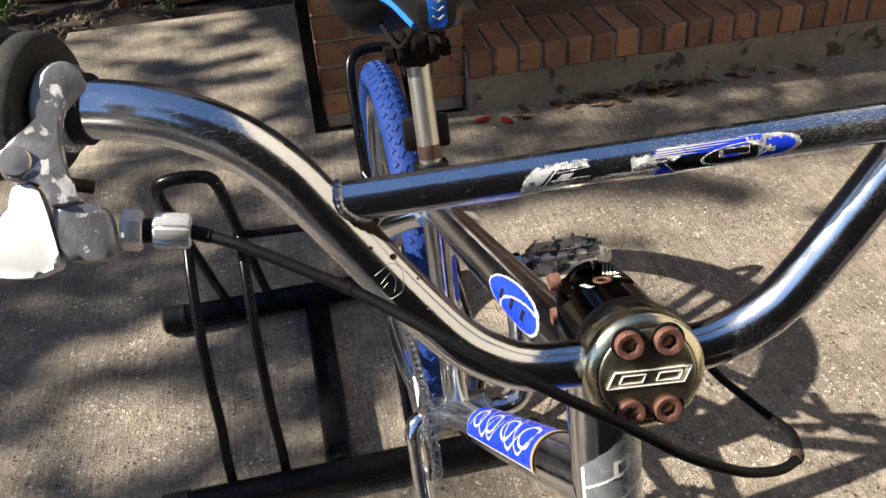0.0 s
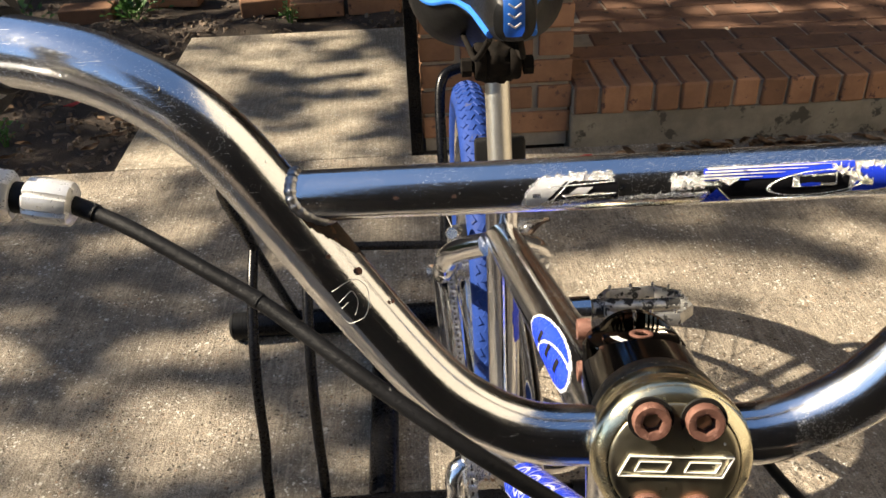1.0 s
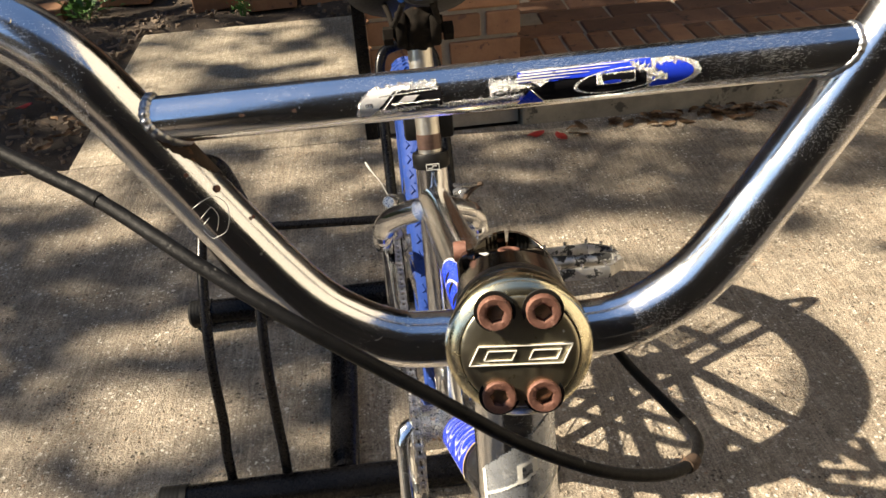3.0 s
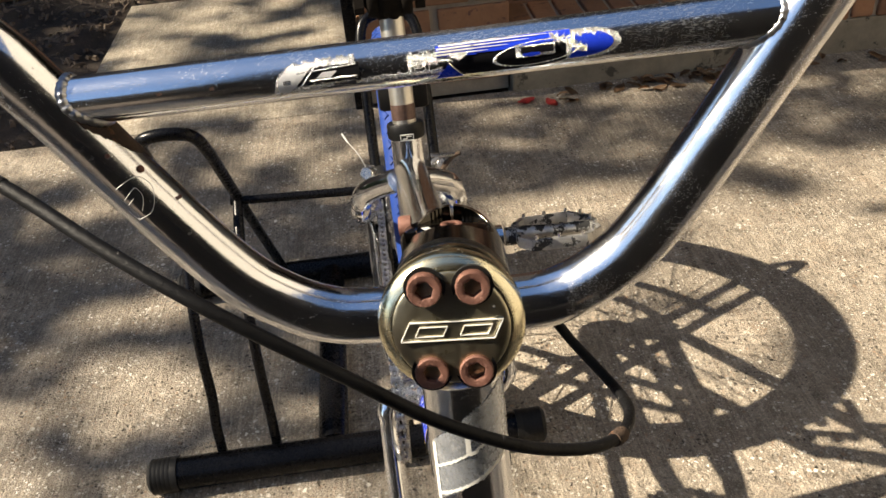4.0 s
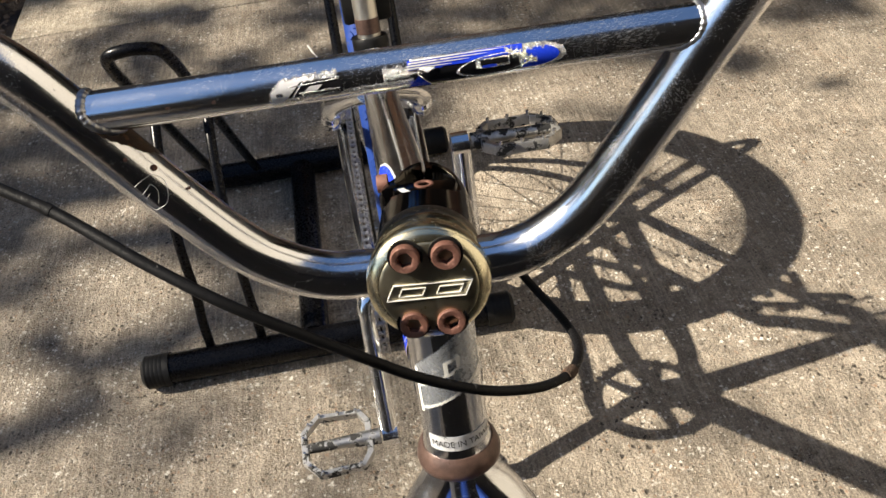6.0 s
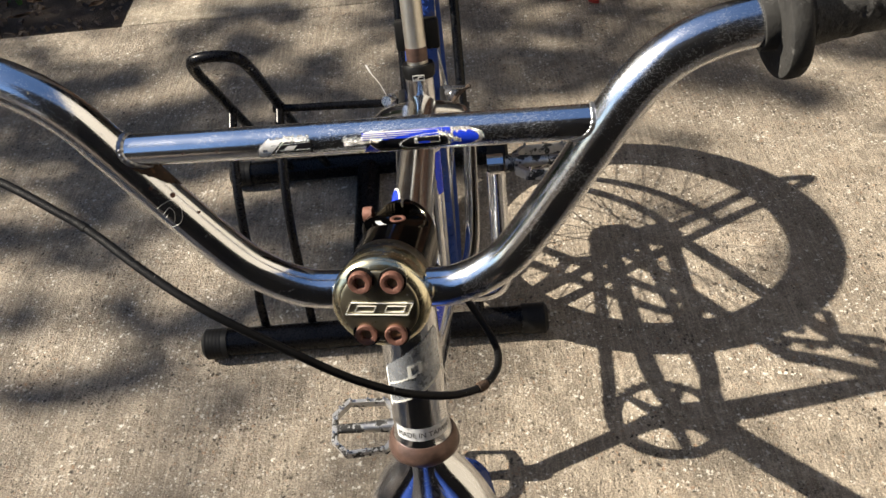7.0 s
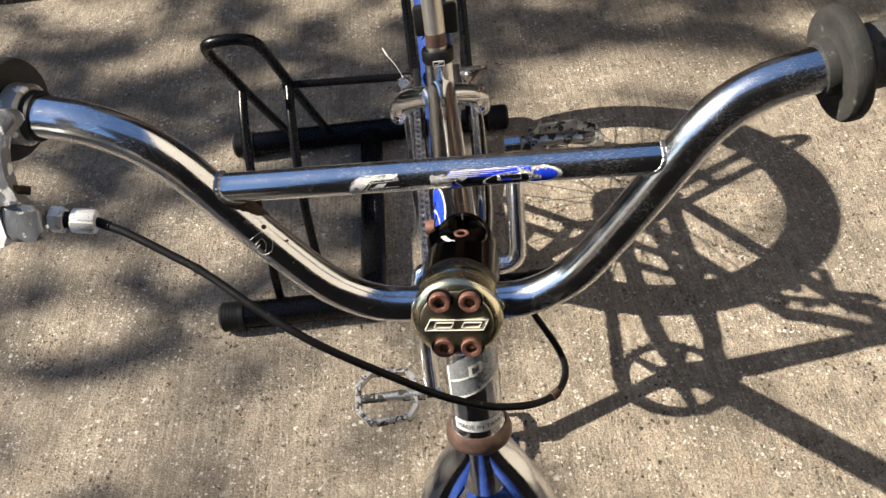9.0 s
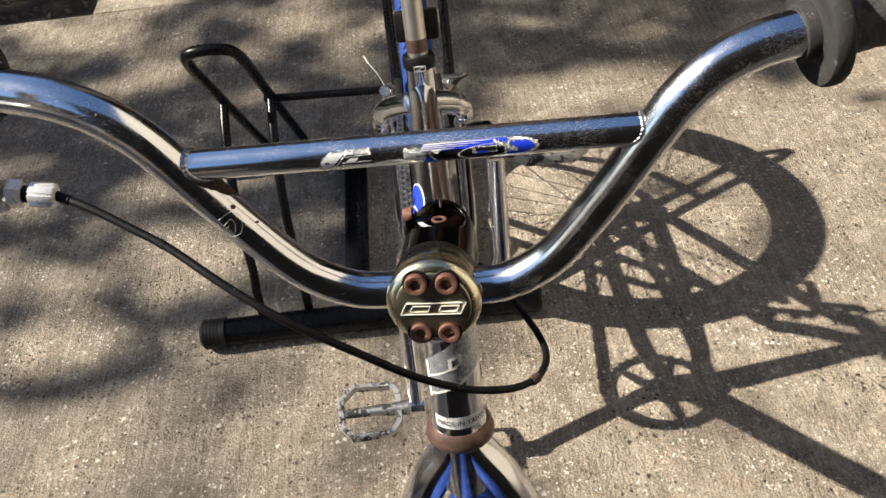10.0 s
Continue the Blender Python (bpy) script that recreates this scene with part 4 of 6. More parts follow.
# grips
def grip(s):
    H = HIGH_R if s > 0 else HIGH_L
    line = [bar_pt(s * u, v, w) for u, v, w in H[3:]]
    a, b = line[0], line[-1]
    d = (b - a).normalized()
    a = a + d * (0.001 if s > 0 else 0.004)
    m = axis_pose(a, d)
    sl = -0.0045 if s > 0 else 0.010
    z = max(sl, 0.0)
    prof = [(BAR_R + 0.0002, z), (0.0124, z), (0.0129, z + 0.0008), (0.0131, sl + 0.0100), (0.0150, sl + 0.0108), (0.0190, sl + 0.0104), (0.0232, sl + 0.0100), (0.0250, sl + 0.0104), (0.0260, sl + 0.0118), (0.0263, sl + 0.0140), (0.0262, sl + 0.0170),
            (0.0254, sl + 0.0182), (0.0240, sl + 0.0180), (0.0155, sl + 0.0175), (0.0150, sl + 0.024)]
    g = part("grip", lathe(BM(), prof + [(BAR_R + 0.0002, sl + 0.024)], m, 48, True), GREY_RUBBER, bike, "weathered black rubber grip with round flange")
    bm, nz, na, z0, z1 = BM(), 120, 48, sl + 0.0236, 0.124
    rings = []
    for i in range(nz + 1):
        z = z0 + (z1 - z0) * i / nz
        ring = []
        for k in range(na):
            a = 2 * math.pi * k / na
            wrap = (z / 0.024 + a / (2 * math.pi)) % 1.0
            x, y = math.cos(a), math.sin(a)
            r_ = 0.0141 + 0.0011 * min(1.0, wrap * 7) * (1 - 0.55 * wrap) + 0.0004 * noise.noise((x * 3, y * 3, z * 160)) + 0.0003 * noise.noise((x * 9, y * 9, z * 500)) - 0.0006 * max(0.0, noise.noise((x * 2 + 5, y * 2, z * 90)) - 0.25)
            ring.append(bm.verts.new(m @ Vector((x * r_, y * r_, z))))
        rings.append(ring)
    for A, B in zip(rings, rings[1:]):
        for k in range(na):
            bm.faces.new((A[k], A[(k + 1) % na], B[(k + 1) % na], B[k]))
    bm.faces.new(rings[0][::-1])
    bm.faces.new(rings[-1])
    part("grip_sleeve", bm, SLEEVE_RUBBER, g, "creased black rubber sleeve")


grip(1)
grip(-1)

# brake lever on the left end
L_DIR = (bar_pt(-0.2130, 0.1415, 0.010) - bar_pt(-0.183, 0.1378, 0.006)).normalized()
L_AT = bar_pt(-0.1830, 0.1378, 0.006) + L_DIR * 0.0185
lever = part("brake_lever", lathe(BM(), [(BAR_R + 0.0002, -0.0055), (0.0140, -0.0055), (0.0155, -0.004), (0.0155, 0.004), (0.0140, 0.0055), (BAR_R + 0.0002, 0.0055)],
             axis_pose(L_AT, L_DIR), 36, True), LEVER_PAINT, bike, "chipped grey brake lever")
PIV = Vector((-0.2060, -0.007, 0.9070))
LM = axis_pose(PIV, (0.15, -0.78, 0.60), (0, 0.6, 0.78))
lx = Vector((1, 0, 0)) - LM.col[2].xyz * LM.col[2].x
LM = Matrix((lx.normalized(), LM.col[2].xyz.cross(lx.normalized()), LM.col[2].xyz)).transposed().to_4x4()
LM.translation = PIV


def plate(pts, z0, z1, bevel, n=3):
    """A thick plate with a smooth outline in the lever's plane (millimetres) and rounded edges."""
    bm = BM()
    line = smooth_line([(x / 1000, y / 1000, 0) for x, y in pts], n, True)
    lo = [bm.verts.new((p.x, p.y, z0)) for p in line]
    hi = [bm.verts.new((p.x, p.y, z1)) for p in line]
    bm.faces.new(lo[::-1])
    top = bm.faces.new(hi)
    k = len(line)
    for a in range(k):
        bm.faces.new((lo[a], lo[(a + 1) % k], hi[(a + 1) % k], hi[a]))
    bmesh.ops.bevel(bm, geom=list(top.edges), offset=bevel, segments=3, affect="EDGES", profile=0.6, clamp_overlap=True)
    bm.transform(LM)
    return bm


part("lever_arm", plate([(11, 25), (15, 28.5), (20, 28), (22.5, 23), (15.5, 16), (13.2, 8), (13, 0), (14.3, -9), (17, -14.5), (8, -14.5), (6.3, -6.5), (2, -6.8), (-3, -5), (-4.2, 0), (-1, 5.8), (4, 9), (9.4, 14), (10.4, 20)], -0.012, 0.0005, 0.0018), LEVER_PAINT, lever, "chipped grey lever bracket")
part("lever_barrel_housing", plate([(8.0, -15), (15, -14), (19, -15.5), (23.6, -18), (24.0, -26), (23.4, -31.5), (18, -32.5), (9.5, -31), (8.4, -24)], -0.016, -0.0008, 0.0024), LEVER_PAINT, lever, "chipped grey cable housing of the lever")
bm = BM()
for k in range(6):
    box(bm, (0.0014, 0.0016, 0.0003), LM @ pose(0.0125 + 0.0027 * k, -0.0232 - 0.0006 * k, -0.0014), 0.0)
part("worn_print", bm, ETCH, lever, "worn pale print bars", smooth=False)
ad0, ad1 = Vector((-0.1820, -0.0110, 0.8800)), Vector((-0.1610, -0.0120, 0.8758))
am = axis_pose(ad0, ad1 - ad0)
part("lock_nut", lathe(BM(), [(0.001, 0.0), (0.0060, 0.0), (0.0066, 0.001), (0.0066, 0.0056), (0.0058, 0.0066), (0.001, 0.0066)], am, 6), TURNED, lever, "bright hexagonal lock nut")
part("barrel_thread", lathe(BM(), [(0.001, 0.0066), (0.0040, 0.0066), (0.0040, 0.0098), (0.001, 0.0098)], am, 20), BLACK_PLASTIC, lever)
bm, seg, rows_ = BM(), 48, []
for rr, zz in ((0.0048, 0.0096), (0.0058, 0.0104), (0.0060, 0.0140), (0.0059, 0.0190), (0.0056, 0.0206), (0.0046, 0.0212), (0.0028, 0.0212)):
    rows_.append([bm.verts.new(am @ Vector((f * math.cos(a), f * math.sin(a), zz))) for a in (2 * math.pi * j / seg for j in range(seg)) for f in (rr * (1 - 0.13 * (math.cos(8 * a) > 0.7)),)])
for A, B in zip(rows_, rows_[1:]):
    for j in range(seg):
        bm.faces.new((A[j], A[(j + 1) % seg], B[(j + 1) % seg], B[j]))
bm.faces.new(rows_[0][::-1]); bm.faces.new(rows_[-1])
part("barrel_adjuster", bm, TURNED, lever, "ribbed bright barrel adjuster")
part("lever_clamp", lathe(BM(), [(BAR_R + 0.0002, -0.0030), (0.0122, -0.0030), (0.0128, -0.0024), (0.0128, 0.0024), (0.0122, 0.0030), (BAR_R + 0.0002, 0.0030)], axis_pose(L_AT - L_DIR * 0.0075, L_DIR), 36, True), BLACK_PLASTIC, lever, "black clamp band round the bar")
part("pivot_bolt", lathe(BM(), [(0.001, -0.006), (0.0048, -0.006), (0.0048, 0.0006), (0.0042, 0.0012), (0.001, 0.0014)], LM @ pose(0.0002, 0, 0), 28), BRUSHED, lever, "round chrome pivot bolt")
bm = plate([(-2.5, -7.2), (3.6, -6.6), (5.8, -12.3), (7.0, -21.6), (7.6, -31.6), (4, -33.5), (-1, -34.5), (-10, -33), (-20, -29), (-34, -22), (-60, -10), (-95, 2), (-97, 8), (-60, -0.5), (-34, -11), (-20, -17), (-10, -18), (-5.8, -16)], -0.012, 0.0004, 0.0022)
bm.transform(LM @ Matrix(((1, 0, 0, 0), (0, 1, 0, 0), (0.42, 0.10, 1, -0.0016), (0, 0, 0, 1))) @ LM.inverted())
part("lever_blade", bm, SILVER, lever, "bright bare alloy lever blade")
part("clamp_screw", tube(BM(), [LM @ Vector((0.0125, -0.0075, -0.006)), LM @ Vector((0.0200, -0.0095, -0.008))], 0.0021, 10), RUST_DARK, lever)

# brake cable
CAB = [(-0.1615, -0.0120, 0.8759), (-0.1470, -0.0180, 0.8718), (-0.1285, -0.0270, 0.8643), (-0.1120, -0.0358, 0.8575), (-0.0870, -0.0530, 0.8460), (-0.0620, -0.0655, 0.8320), (-0.0300, -0.0720, 0.8080), (-0.0100, -0.0735, 0.7905),
       (0.0100, -0.0730, 0.7760), (0.0250, -0.0695, 0.7655), (0.0400, -0.0640, 0.7570), (0.0520, -0.0550, 0.7510), (0.0590, -0.0400, 0.7450), (0.0590, -0.0200, 0.7370), (0.0500, 0.0020, 0.7390), (0.038, 0.020, 0.7480), (0.024, 0.050, 0.735), (0.018, 0.10, 0.70), (0.014, 0.2, 0.66)]
line = smooth_line(CAB, 8)
cable = part("brake_cable", tube(BM(), line, 0.0020, 14), CABLE_MAT, bike, "black brake cable housing, scuffed")
part("cable_ferrule", tube(BM(), line[:5], 0.0024, 14), CABLE_MAT, cable)
part("cable_kink", tube(BM(), line[8 * 10 + 5:8 * 11 + 1], [0.0025, 0.0027, 0.0027, 0.0025], 14), RUST_DARK, cable, "cracked rusty bend in the housing")
part("cable_nick", tube(BM(), line[8 * 2 + 6:8 * 2 + 8], 0.0022, 14), CABLE_MAT, cable)

# fork
FK = on_steer(0.594)
turn_m = Matrix.Translation(A0) @ Matrix.Rotation(TURN, 4, STEER) @ Matrix.Translation(-A0)
fork_dir = -STEER
FRONT_HUB0 = FK + fork_dir * 0.333 + Vector((0, -0.030, -0.008))
fork = part("fork", tube(BM(), [on_steer(0.620), FK + fork_dir * 0.030, FK + fork_dir * 0.044], [0.0166, 0.0166, 0.0150], 28), CROSS_CHROME, bike, "chrome unicrown fork")
for s in (-1, 1):
    pts = [FK + Vector((s * 0.003, 0.001, 0.004)), FK + fork_dir * 0.012 + Vector((s * 0.011, 0, 0)), FK + fork_dir * 0.035 + Vector((s * 0.025, 0, 0)), FK + fork_dir * 0.065 + Vector((s * 0.038, 0, 0)),
           FK + fork_dir * 0.105 + Vector((s * 0.046, 0, 0)), FK + fork_dir * 0.16 + Vector((s * 0.050, 0, 0)), FK + fork_dir * 0.27 + Vector((s * 0.051, -0.008, 0)), FRONT_HUB0 + Vector((s * 0.052, 0, 0.004))]
    pts = [turn_m @ Vector(p) for p in pts]
    n = 5 * (len(pts) - 1) + 1
    part("fork_leg", tube(BM(), smooth_line(pts, 5), [0.0148 - 0.0040 * max(0, i / (n - 1) - 0.3) / 0.7 for i in range(n)], 24), CHROME, fork)
# No real hole: a black disc paints in its dark inside.
part("brake_bolt_hole", lathe(BM(), [(0.00005, 0.0003), (0.0030, 0.0004), (0.0036, 0.0), (0.0032, -0.001)], axis_pose(turn_m @ (FK + fork_dir * 0.034 + Vector((0, -0.0160, -0.004))), (0, -0.9, 0.2)), 18), BLACK_PLASTIC, fork)


# wheels
def wheel(name, hub, axle, label):
    """A 20 inch wheel: blue knobbed tyre, chrome rim, hub, crossed spokes."""
    m = axis_pose(hub, axle)
    R, r = 0.2485, 0.0225
    root = part(name, lathe(BM(), [(R + r * math.cos(a) * 1.0, r * 0.98 * math.sin(a)) for a in (2 * math.pi * k / 20 for k in range(20))], m, 96, True), TYRE_BLUE, bike, label)
    bm = BM()
    for k in range(84):
        a0 = 2 * math.pi * k / 84
        for row, (ang, tw, w, l) in enumerate(((-42, 0.5, 0.0078, 0.0105), (-14, -0.5, 0.0074, 0.0118), (14, 0.5, 0.0074, 0.0118), (42, -0.5, 0.0078, 0.0105))):
            aa = a0 + (row % 2) * math.pi / 84
            t = radians(ang)
            p = Vector(((R + r * math.cos(t)), 0, r * math.sin(t)))
            nrm = Vector((math.cos(t), 0, math.sin(t)))
            mm = m @ Matrix.Rotation(aa, 4, "Z") @ axis_pose(p, nrm, (0, 1, 0)) @ Matrix.Rotation(tw, 4, "Z")
            hw, hl, hh = w / 2, l / 2, 0.0010
            vs = [bm.verts.new(mm @ Vector((x * f, y * f, z))) for z, f in ((-0.001, 1.0), (hh, 0.8)) for x, y in ((-hw, -hl), (hw, -hl), (hw, hl), (-hw, hl))]
            for f in ((4, 5, 6, 7), (0, 1, 5, 4), (1, 2, 6, 5), (2, 3, 7, 6), (3, 0, 4, 7)):
                bm.faces.new([vs[i] for i in f])
    tagged(part("tread", bm, TYRE_BLUE, root, "chevron tread blocks of the blue tyre"), kind="stuff")
    prof = [(0.2165, -0.0150), (0.2240, -0.0155), (0.2255, -0.0135), (0.2180, -0.0120), (0.2105, -0.0060), (0.2090, 0.0), (0.2105, 0.0060), (0.2180, 0.0120), (0.2255, 0.0135), (0.2240, 0.0155), (0.2165, 0.0150), (0.2065, 0.0075), (0.2050, 0.0), (0.2065, -0.0075)]
    part("rim", lathe(BM(), prof, m, 96, True), CHROME, root, "chrome rim")
    part("hub", lathe(BM(), [(0.001, -0.05), (0.006, -0.05), (0.006, -0.034), (0.027, -0.033), (0.027, -0.029), (0.014, -0.026), (0.013, 0.0), (0.014, 0.026), (0.027, 0.029), (0.027, 0.033), (0.006, 0.034), (0.006, 0.05), (0.001, 0.05)], m, 28), CHROME_OLD, root)
    me = mesh_of("spoke", tube(BM(), [(0, 0, 0), (0, 0, 1)], 0.001, 6), SPOKE_MAT)
    for k in range(36):
        a = 2 * math.pi * k / 36
        s = 1 if k % 2 else -1
        off = radians(42) * (1 if (k // 2) % 2 else -1)
        p = m @ Vector((0.0245 * math.cos(a + off), 0.0245 * math.sin(a + off), s * 0.031))
        q = m @ Vector((0.2070 * math.cos(a), 0.2070 * math.sin(a), s * 0.002))
        part("spoke", me, None, root, at=axis_pose(p, q - p) @ Matrix.Diagonal((1, 1, (q - p).length, 1)))
    return root


wheel("rear_wheel", REAR_HUB, (1, 0, 0.005), "rear wheel with blue tyre held in the rack hoop")
wheel("front_wheel", turn_m @ FRONT_HUB0, turn_m.to_3x3() @ Vector((1, 0, 0)), "front wheel with blue tyre")

# drivetrain, on the side of the chain
CX = -0.038
RING_C = Vector((CX, BB.y, BB.z))
RING_R = 0.066
bm, seg = BM(), 36 * 4
rings = []
for dxx in (-0.0012, 0.0012):
    inner, outer = [], []
    for j in range(seg):
        a = 2 * math.pi * j / seg
        ro = RING_R + (0.0030 if j % 4 in (0, 1) else -0.0015)
        outer.append(bm.verts.new(RING_C + Vector((dxx, ro * math.cos(a), ro * math.sin(a)))))
        inner.append(bm.verts.new(RING_C + Vector((dxx, 0.054 * math.cos(a), 0.054 * math.sin(a)))))
    rings.append((inner, outer))
(i0, o0), (i1, o1) = rings
for j in range(seg):
    k = (j + 1) % seg
    for f in ((i0[j], i0[k], o0[k], o0[j]), (i1[j], o1[j], o1[k], i1[k]), (o0[j], o0[k], o1[k], o1[j]), (i0[j], i1[j], i1[k], i0[k])):
        bm.faces.new(f)
for k in range(5):
    a = 2 * math.pi * k / 5 + 0.3
    tube(bm, [RING_C + Vector((0, 0.014 * math.cos(a), 0.014 * math.sin(a))), RING_C + Vector((0, 0.056 * math.cos(a + 0.1), 0.056 * math.sin(a + 0.1)))], [0.008, 0.0048], 8, flat=1.0)
lathe(bm, [(0.001, -0.003), (0.02, -0.003), (0.02, 0.003), (0.001, 0.003)], axis_pose(RING_C, (1, 0, 0)), 24)
chainring = part("chainring", bm, CHROME_OLD, bike, "worn chrome chainring")
COG_C, COG_R = Vector((CX, REAR_HUB.y, REAR_HUB.z)), 0.031
part("rear_cog", lathe(BM(), [(0.001, -0.002), (COG_R, -0.001), (COG_R, 0.001), (0.001, 0.002)], axis_pose(COG_C, (1, 0, 0)), 32), CHROME_OLD, bike)

# chain: links laid along the loop round the two sprockets
dvec = COG_C - RING_C
dl = dvec.length
base_a = math.atan2(dvec.z, dvec.y)
tilt = math.acos((RING_R - COG_R) / dl)
loop = []
n_arc = 40
for k in range(n_arc + 1):
    a = base_a + tilt + (2 * math.pi - 2 * tilt) * k / n_arc
    loop.append(RING_C + Vector((0, RING_R * math.cos(a), RING_R * math.sin(a))))
for k in range(n_arc + 1):
    a = base_a - tilt + 2 * tilt * k / n_arc
    loop.append(COG_C + Vector((0, COG_R * math.cos(a), COG_R * math.sin(a))))
seglen = [(loop[(i + 1) % len(loop)] - loop[i]).length for i in range(len(loop))]
total = sum(seglen)
n_links = 2 * round(total / 0.0127 / 2)


def along(s):
    s %= total
    for i, l in enumerate(seglen):
        if s <= l:
            return loop[i].lerp(loop[(i + 1) % len(loop)], s / l)
        s -= l
    return loop[0]


chain = part("chain", tube(BM(), loop, 0.0011, 6, True), RUST_DARK, bike, "rusty bicycle chain")


def link_mesh(w):
    bm = BM()
    for s in (-1, 1):
        pts = []
        for k in range(9):
            a = math.pi * (0.5 + k / 8)
            pts.append((0.0055 * math.cos(a) - 0.0058, 0.0055 * math.sin(a)))
        for k in range(9):
            a = math.pi * (-0.5 + k / 8)
            pts.append((0.0055 * math.cos(a) + 0.0058, 0.0055 * math.sin(a)))
        A = [bm.verts.new((s * w, y, z)) for y, z in pts]
        B = [bm.verts.new((s * (w + 0.0011), y, z)) for y, z in pts]
        bm.faces.new(A); bm.faces.new(B[::-1])
        for j in range(18):
            bm.faces.new((A[j], B[j], B[(j + 1) % 18], A[(j + 1) % 18]))
    for y in (-0.0058, 0.0058):
        tube(bm, [(-w - 0.001, y, 0), (w + 0.001, y, 0)], 0.0034, 8)
    return bm


links = [mesh_of("link", link_mesh(w), mat_) for w, mat_ in ((0.0024, WELD_METAL), (0.0040, CHROME_OLD))]
for k in range(n_links):
    a, b = along(total * k / n_links), along(total * (k + 1) / n_links)
    d = (b - a).normalized()
    mm = Matrix((Vector((1, 0, 0)), d, Vector((1, 0, 0)).cross(d))).transposed().to_4x4()
    mm.translation = (a + b) / 2
    part("link", links[k % 2], None, chain, at=mm)

# cranks and pedals
CR = Vector((0, -0.093, -0.153))


def crank(s, v, px):
    a = BB + Vector((s * 0.040, 0, 0))
    b = BB + Vector((s * px, 0, 0)) + v
    w_ = s * (px - 0.040)
    pts = [a, a + Vector((w_ * 0.45, 0, 0)), a + Vector((w_ * 0.80, 0, 0)) + v * 0.035, a + Vector((w_ * 0.98, 0, 0)) + v * 0.13, a + Vector((w_, 0, 0)) + v * 0.5, b - v * 0.04]
    c = part("crank_arm", tube(BM(), smooth_line(pts, 6), [0.0130] * 18 + [0.0115] * 13, 18), CHROME, bike, "chrome tubular crank arm")
    part("pedal_boss", tube(BM(), [b + Vector((-s * 0.010, 0, 0)), b + Vector((s * 0.009, 0, 0))], 0.0135, 20), CHROME, c)
    return b


def pedal(c, s, tip):
    """A cage pedal: cast alloy outer frame with pins, centre barrel and end plates. tip: degrees by which it is tipped."""
    m = Matrix.Translation(c) @ Matrix.Rotation(radians(tip), 4, "X")

    def P(x, y, z=0.0):
        return m @ Vector((s * x, y * 0.88, z))
    outline = [(0.010, -0.026), (0.022, -0.046), (0.078, -0.049), (0.098, -0.024), (0.099, 0.024), (0.078, 0.049), (0.022, 0.046), (0.010, 0.026)]
    inner = [(0.018, -0.024), (0.026, -0.039), (0.075, -0.042), (0.090, -0.022), (0.091, 0.022), (0.075, 0.042), (0.026, 0.039), (0.018, 0.024)]
    bm = BM()
    rings = []
    for pts, z_, f in ((outline, -0.0060, 0.985), (outline, -0.0045, 1.0), (outline, 0.0045, 1.0), (outline, 0.0060, 0.985), (inner, 0.0060, 1.01), (inner, 0.0045, 1.0), (inner, -0.0045, 1.0), (inner, -0.0060, 1.01)):
        rings.append([bm.verts.new(P(0.055 + (x - 0.055) * f, y * f, z_)) for x, y in pts])
    for A, B in zip(rings, rings[1:] + rings[:1]):
        for j in range(8):
            bm.faces.new((A[j], A[(j + 1) % 8], B[(j + 1) % 8], B[j]))
    pd = part("pedal", bm, PEDAL_METAL, bike, "scuffed cast alloy cage pedal with pins")
    bm = BM()
    tube(bm, [P(0.000, 0), P(0.020, 0), P(0.050, 0), P(0.094, 0)], [0.0100, 0.0095, 0.0072, 0.0062], 18)
    part("axle_barrel", bm, ALLOY, pd, "tapered alloy pedal barrel")
    pin = mesh_of("pin", tube(BM(), [(0, 0, 0), (0, 0, 0.0105)], [0.0024, 0.0018], 8), CHROME_OLD)
    for x, y in ((0.027, -0.043), (0.050, -0.0445), (0.074, -0.0455), (0.088, -0.033), (0.0945, -0.012), (0.0945, 0.012), (0.088, 0.033), (0.074, 0.0455), (0.050, 0.0445), (0.027, 0.043)):
        part("pin", pin, None, pd, at=Matrix.Translation(P(x, y, 0.0)) @ m.to_3x3().to_4x4())
    return pd


eL = crank(-1, CR, 0.055)
eR = crank(1, Vector((0, 0.050, 0.168)), 0.082)
pedal(eL + Vector((-0.012, 0, 0)), -1, 2)
pedal(eR + Vector((0.012, 0, 0)), 1, -17)

# seat post, clamp, saddle
POST_TOP = Vector((0.004, 0.540, 0.690))
post_dir = (POST_TOP - SEAT_TOP).normalized()
seat_post = part("seat_post", tube(BM(), [SEAT_TOP - post_dir * 0.02, POST_TOP], 0.0118, 28), BRUSHED, bike, "dull metal seat post")
part("post_rust", tube(BM(), [SEAT_TOP + post_dir * 0.012, SEAT_TOP + post_dir * 0.027], 0.0121, 28), RING_BROWN, seat_post, "rusty band at the foot of the post")
m = axis_pose(SEAT_TOP - post_dir * 0.004, post_dir)
collar = part("seat_clamp", lathe(BM(), [(0.0122, -0.003), (0.0170, -0.003), (0.0184, -0.001), (0.0184, 0.010), (0.0172, 0.0125), (0.0122, 0.0125)], m, 36, True), BLACK_PLASTIC, bike, "black seat clamp collar")
bm = BM()
cm = axis_pose(m @ Vector((0, 0, 0)) + Vector((0, -0.0190, 0.0065)), (0, -1, 0.18))
stroke(bm, [(-0.0062, -0.0028), (-0.0062, 0.0028), (0.0062, 0.0028), (0.0062, -0.0028), (-0.0062, -0.0028)], cm, 0.0007, 0.0006)
stroke(bm, [(-0.004, -0.0012), (0.0, -0.0012), (0.0, 0.001), (0.004, 0.001)], cm, 0.0007, 0.0006)
part("emblem", bm, ETCH, collar, "pale outline emblem", smooth=False)
bm = BM()
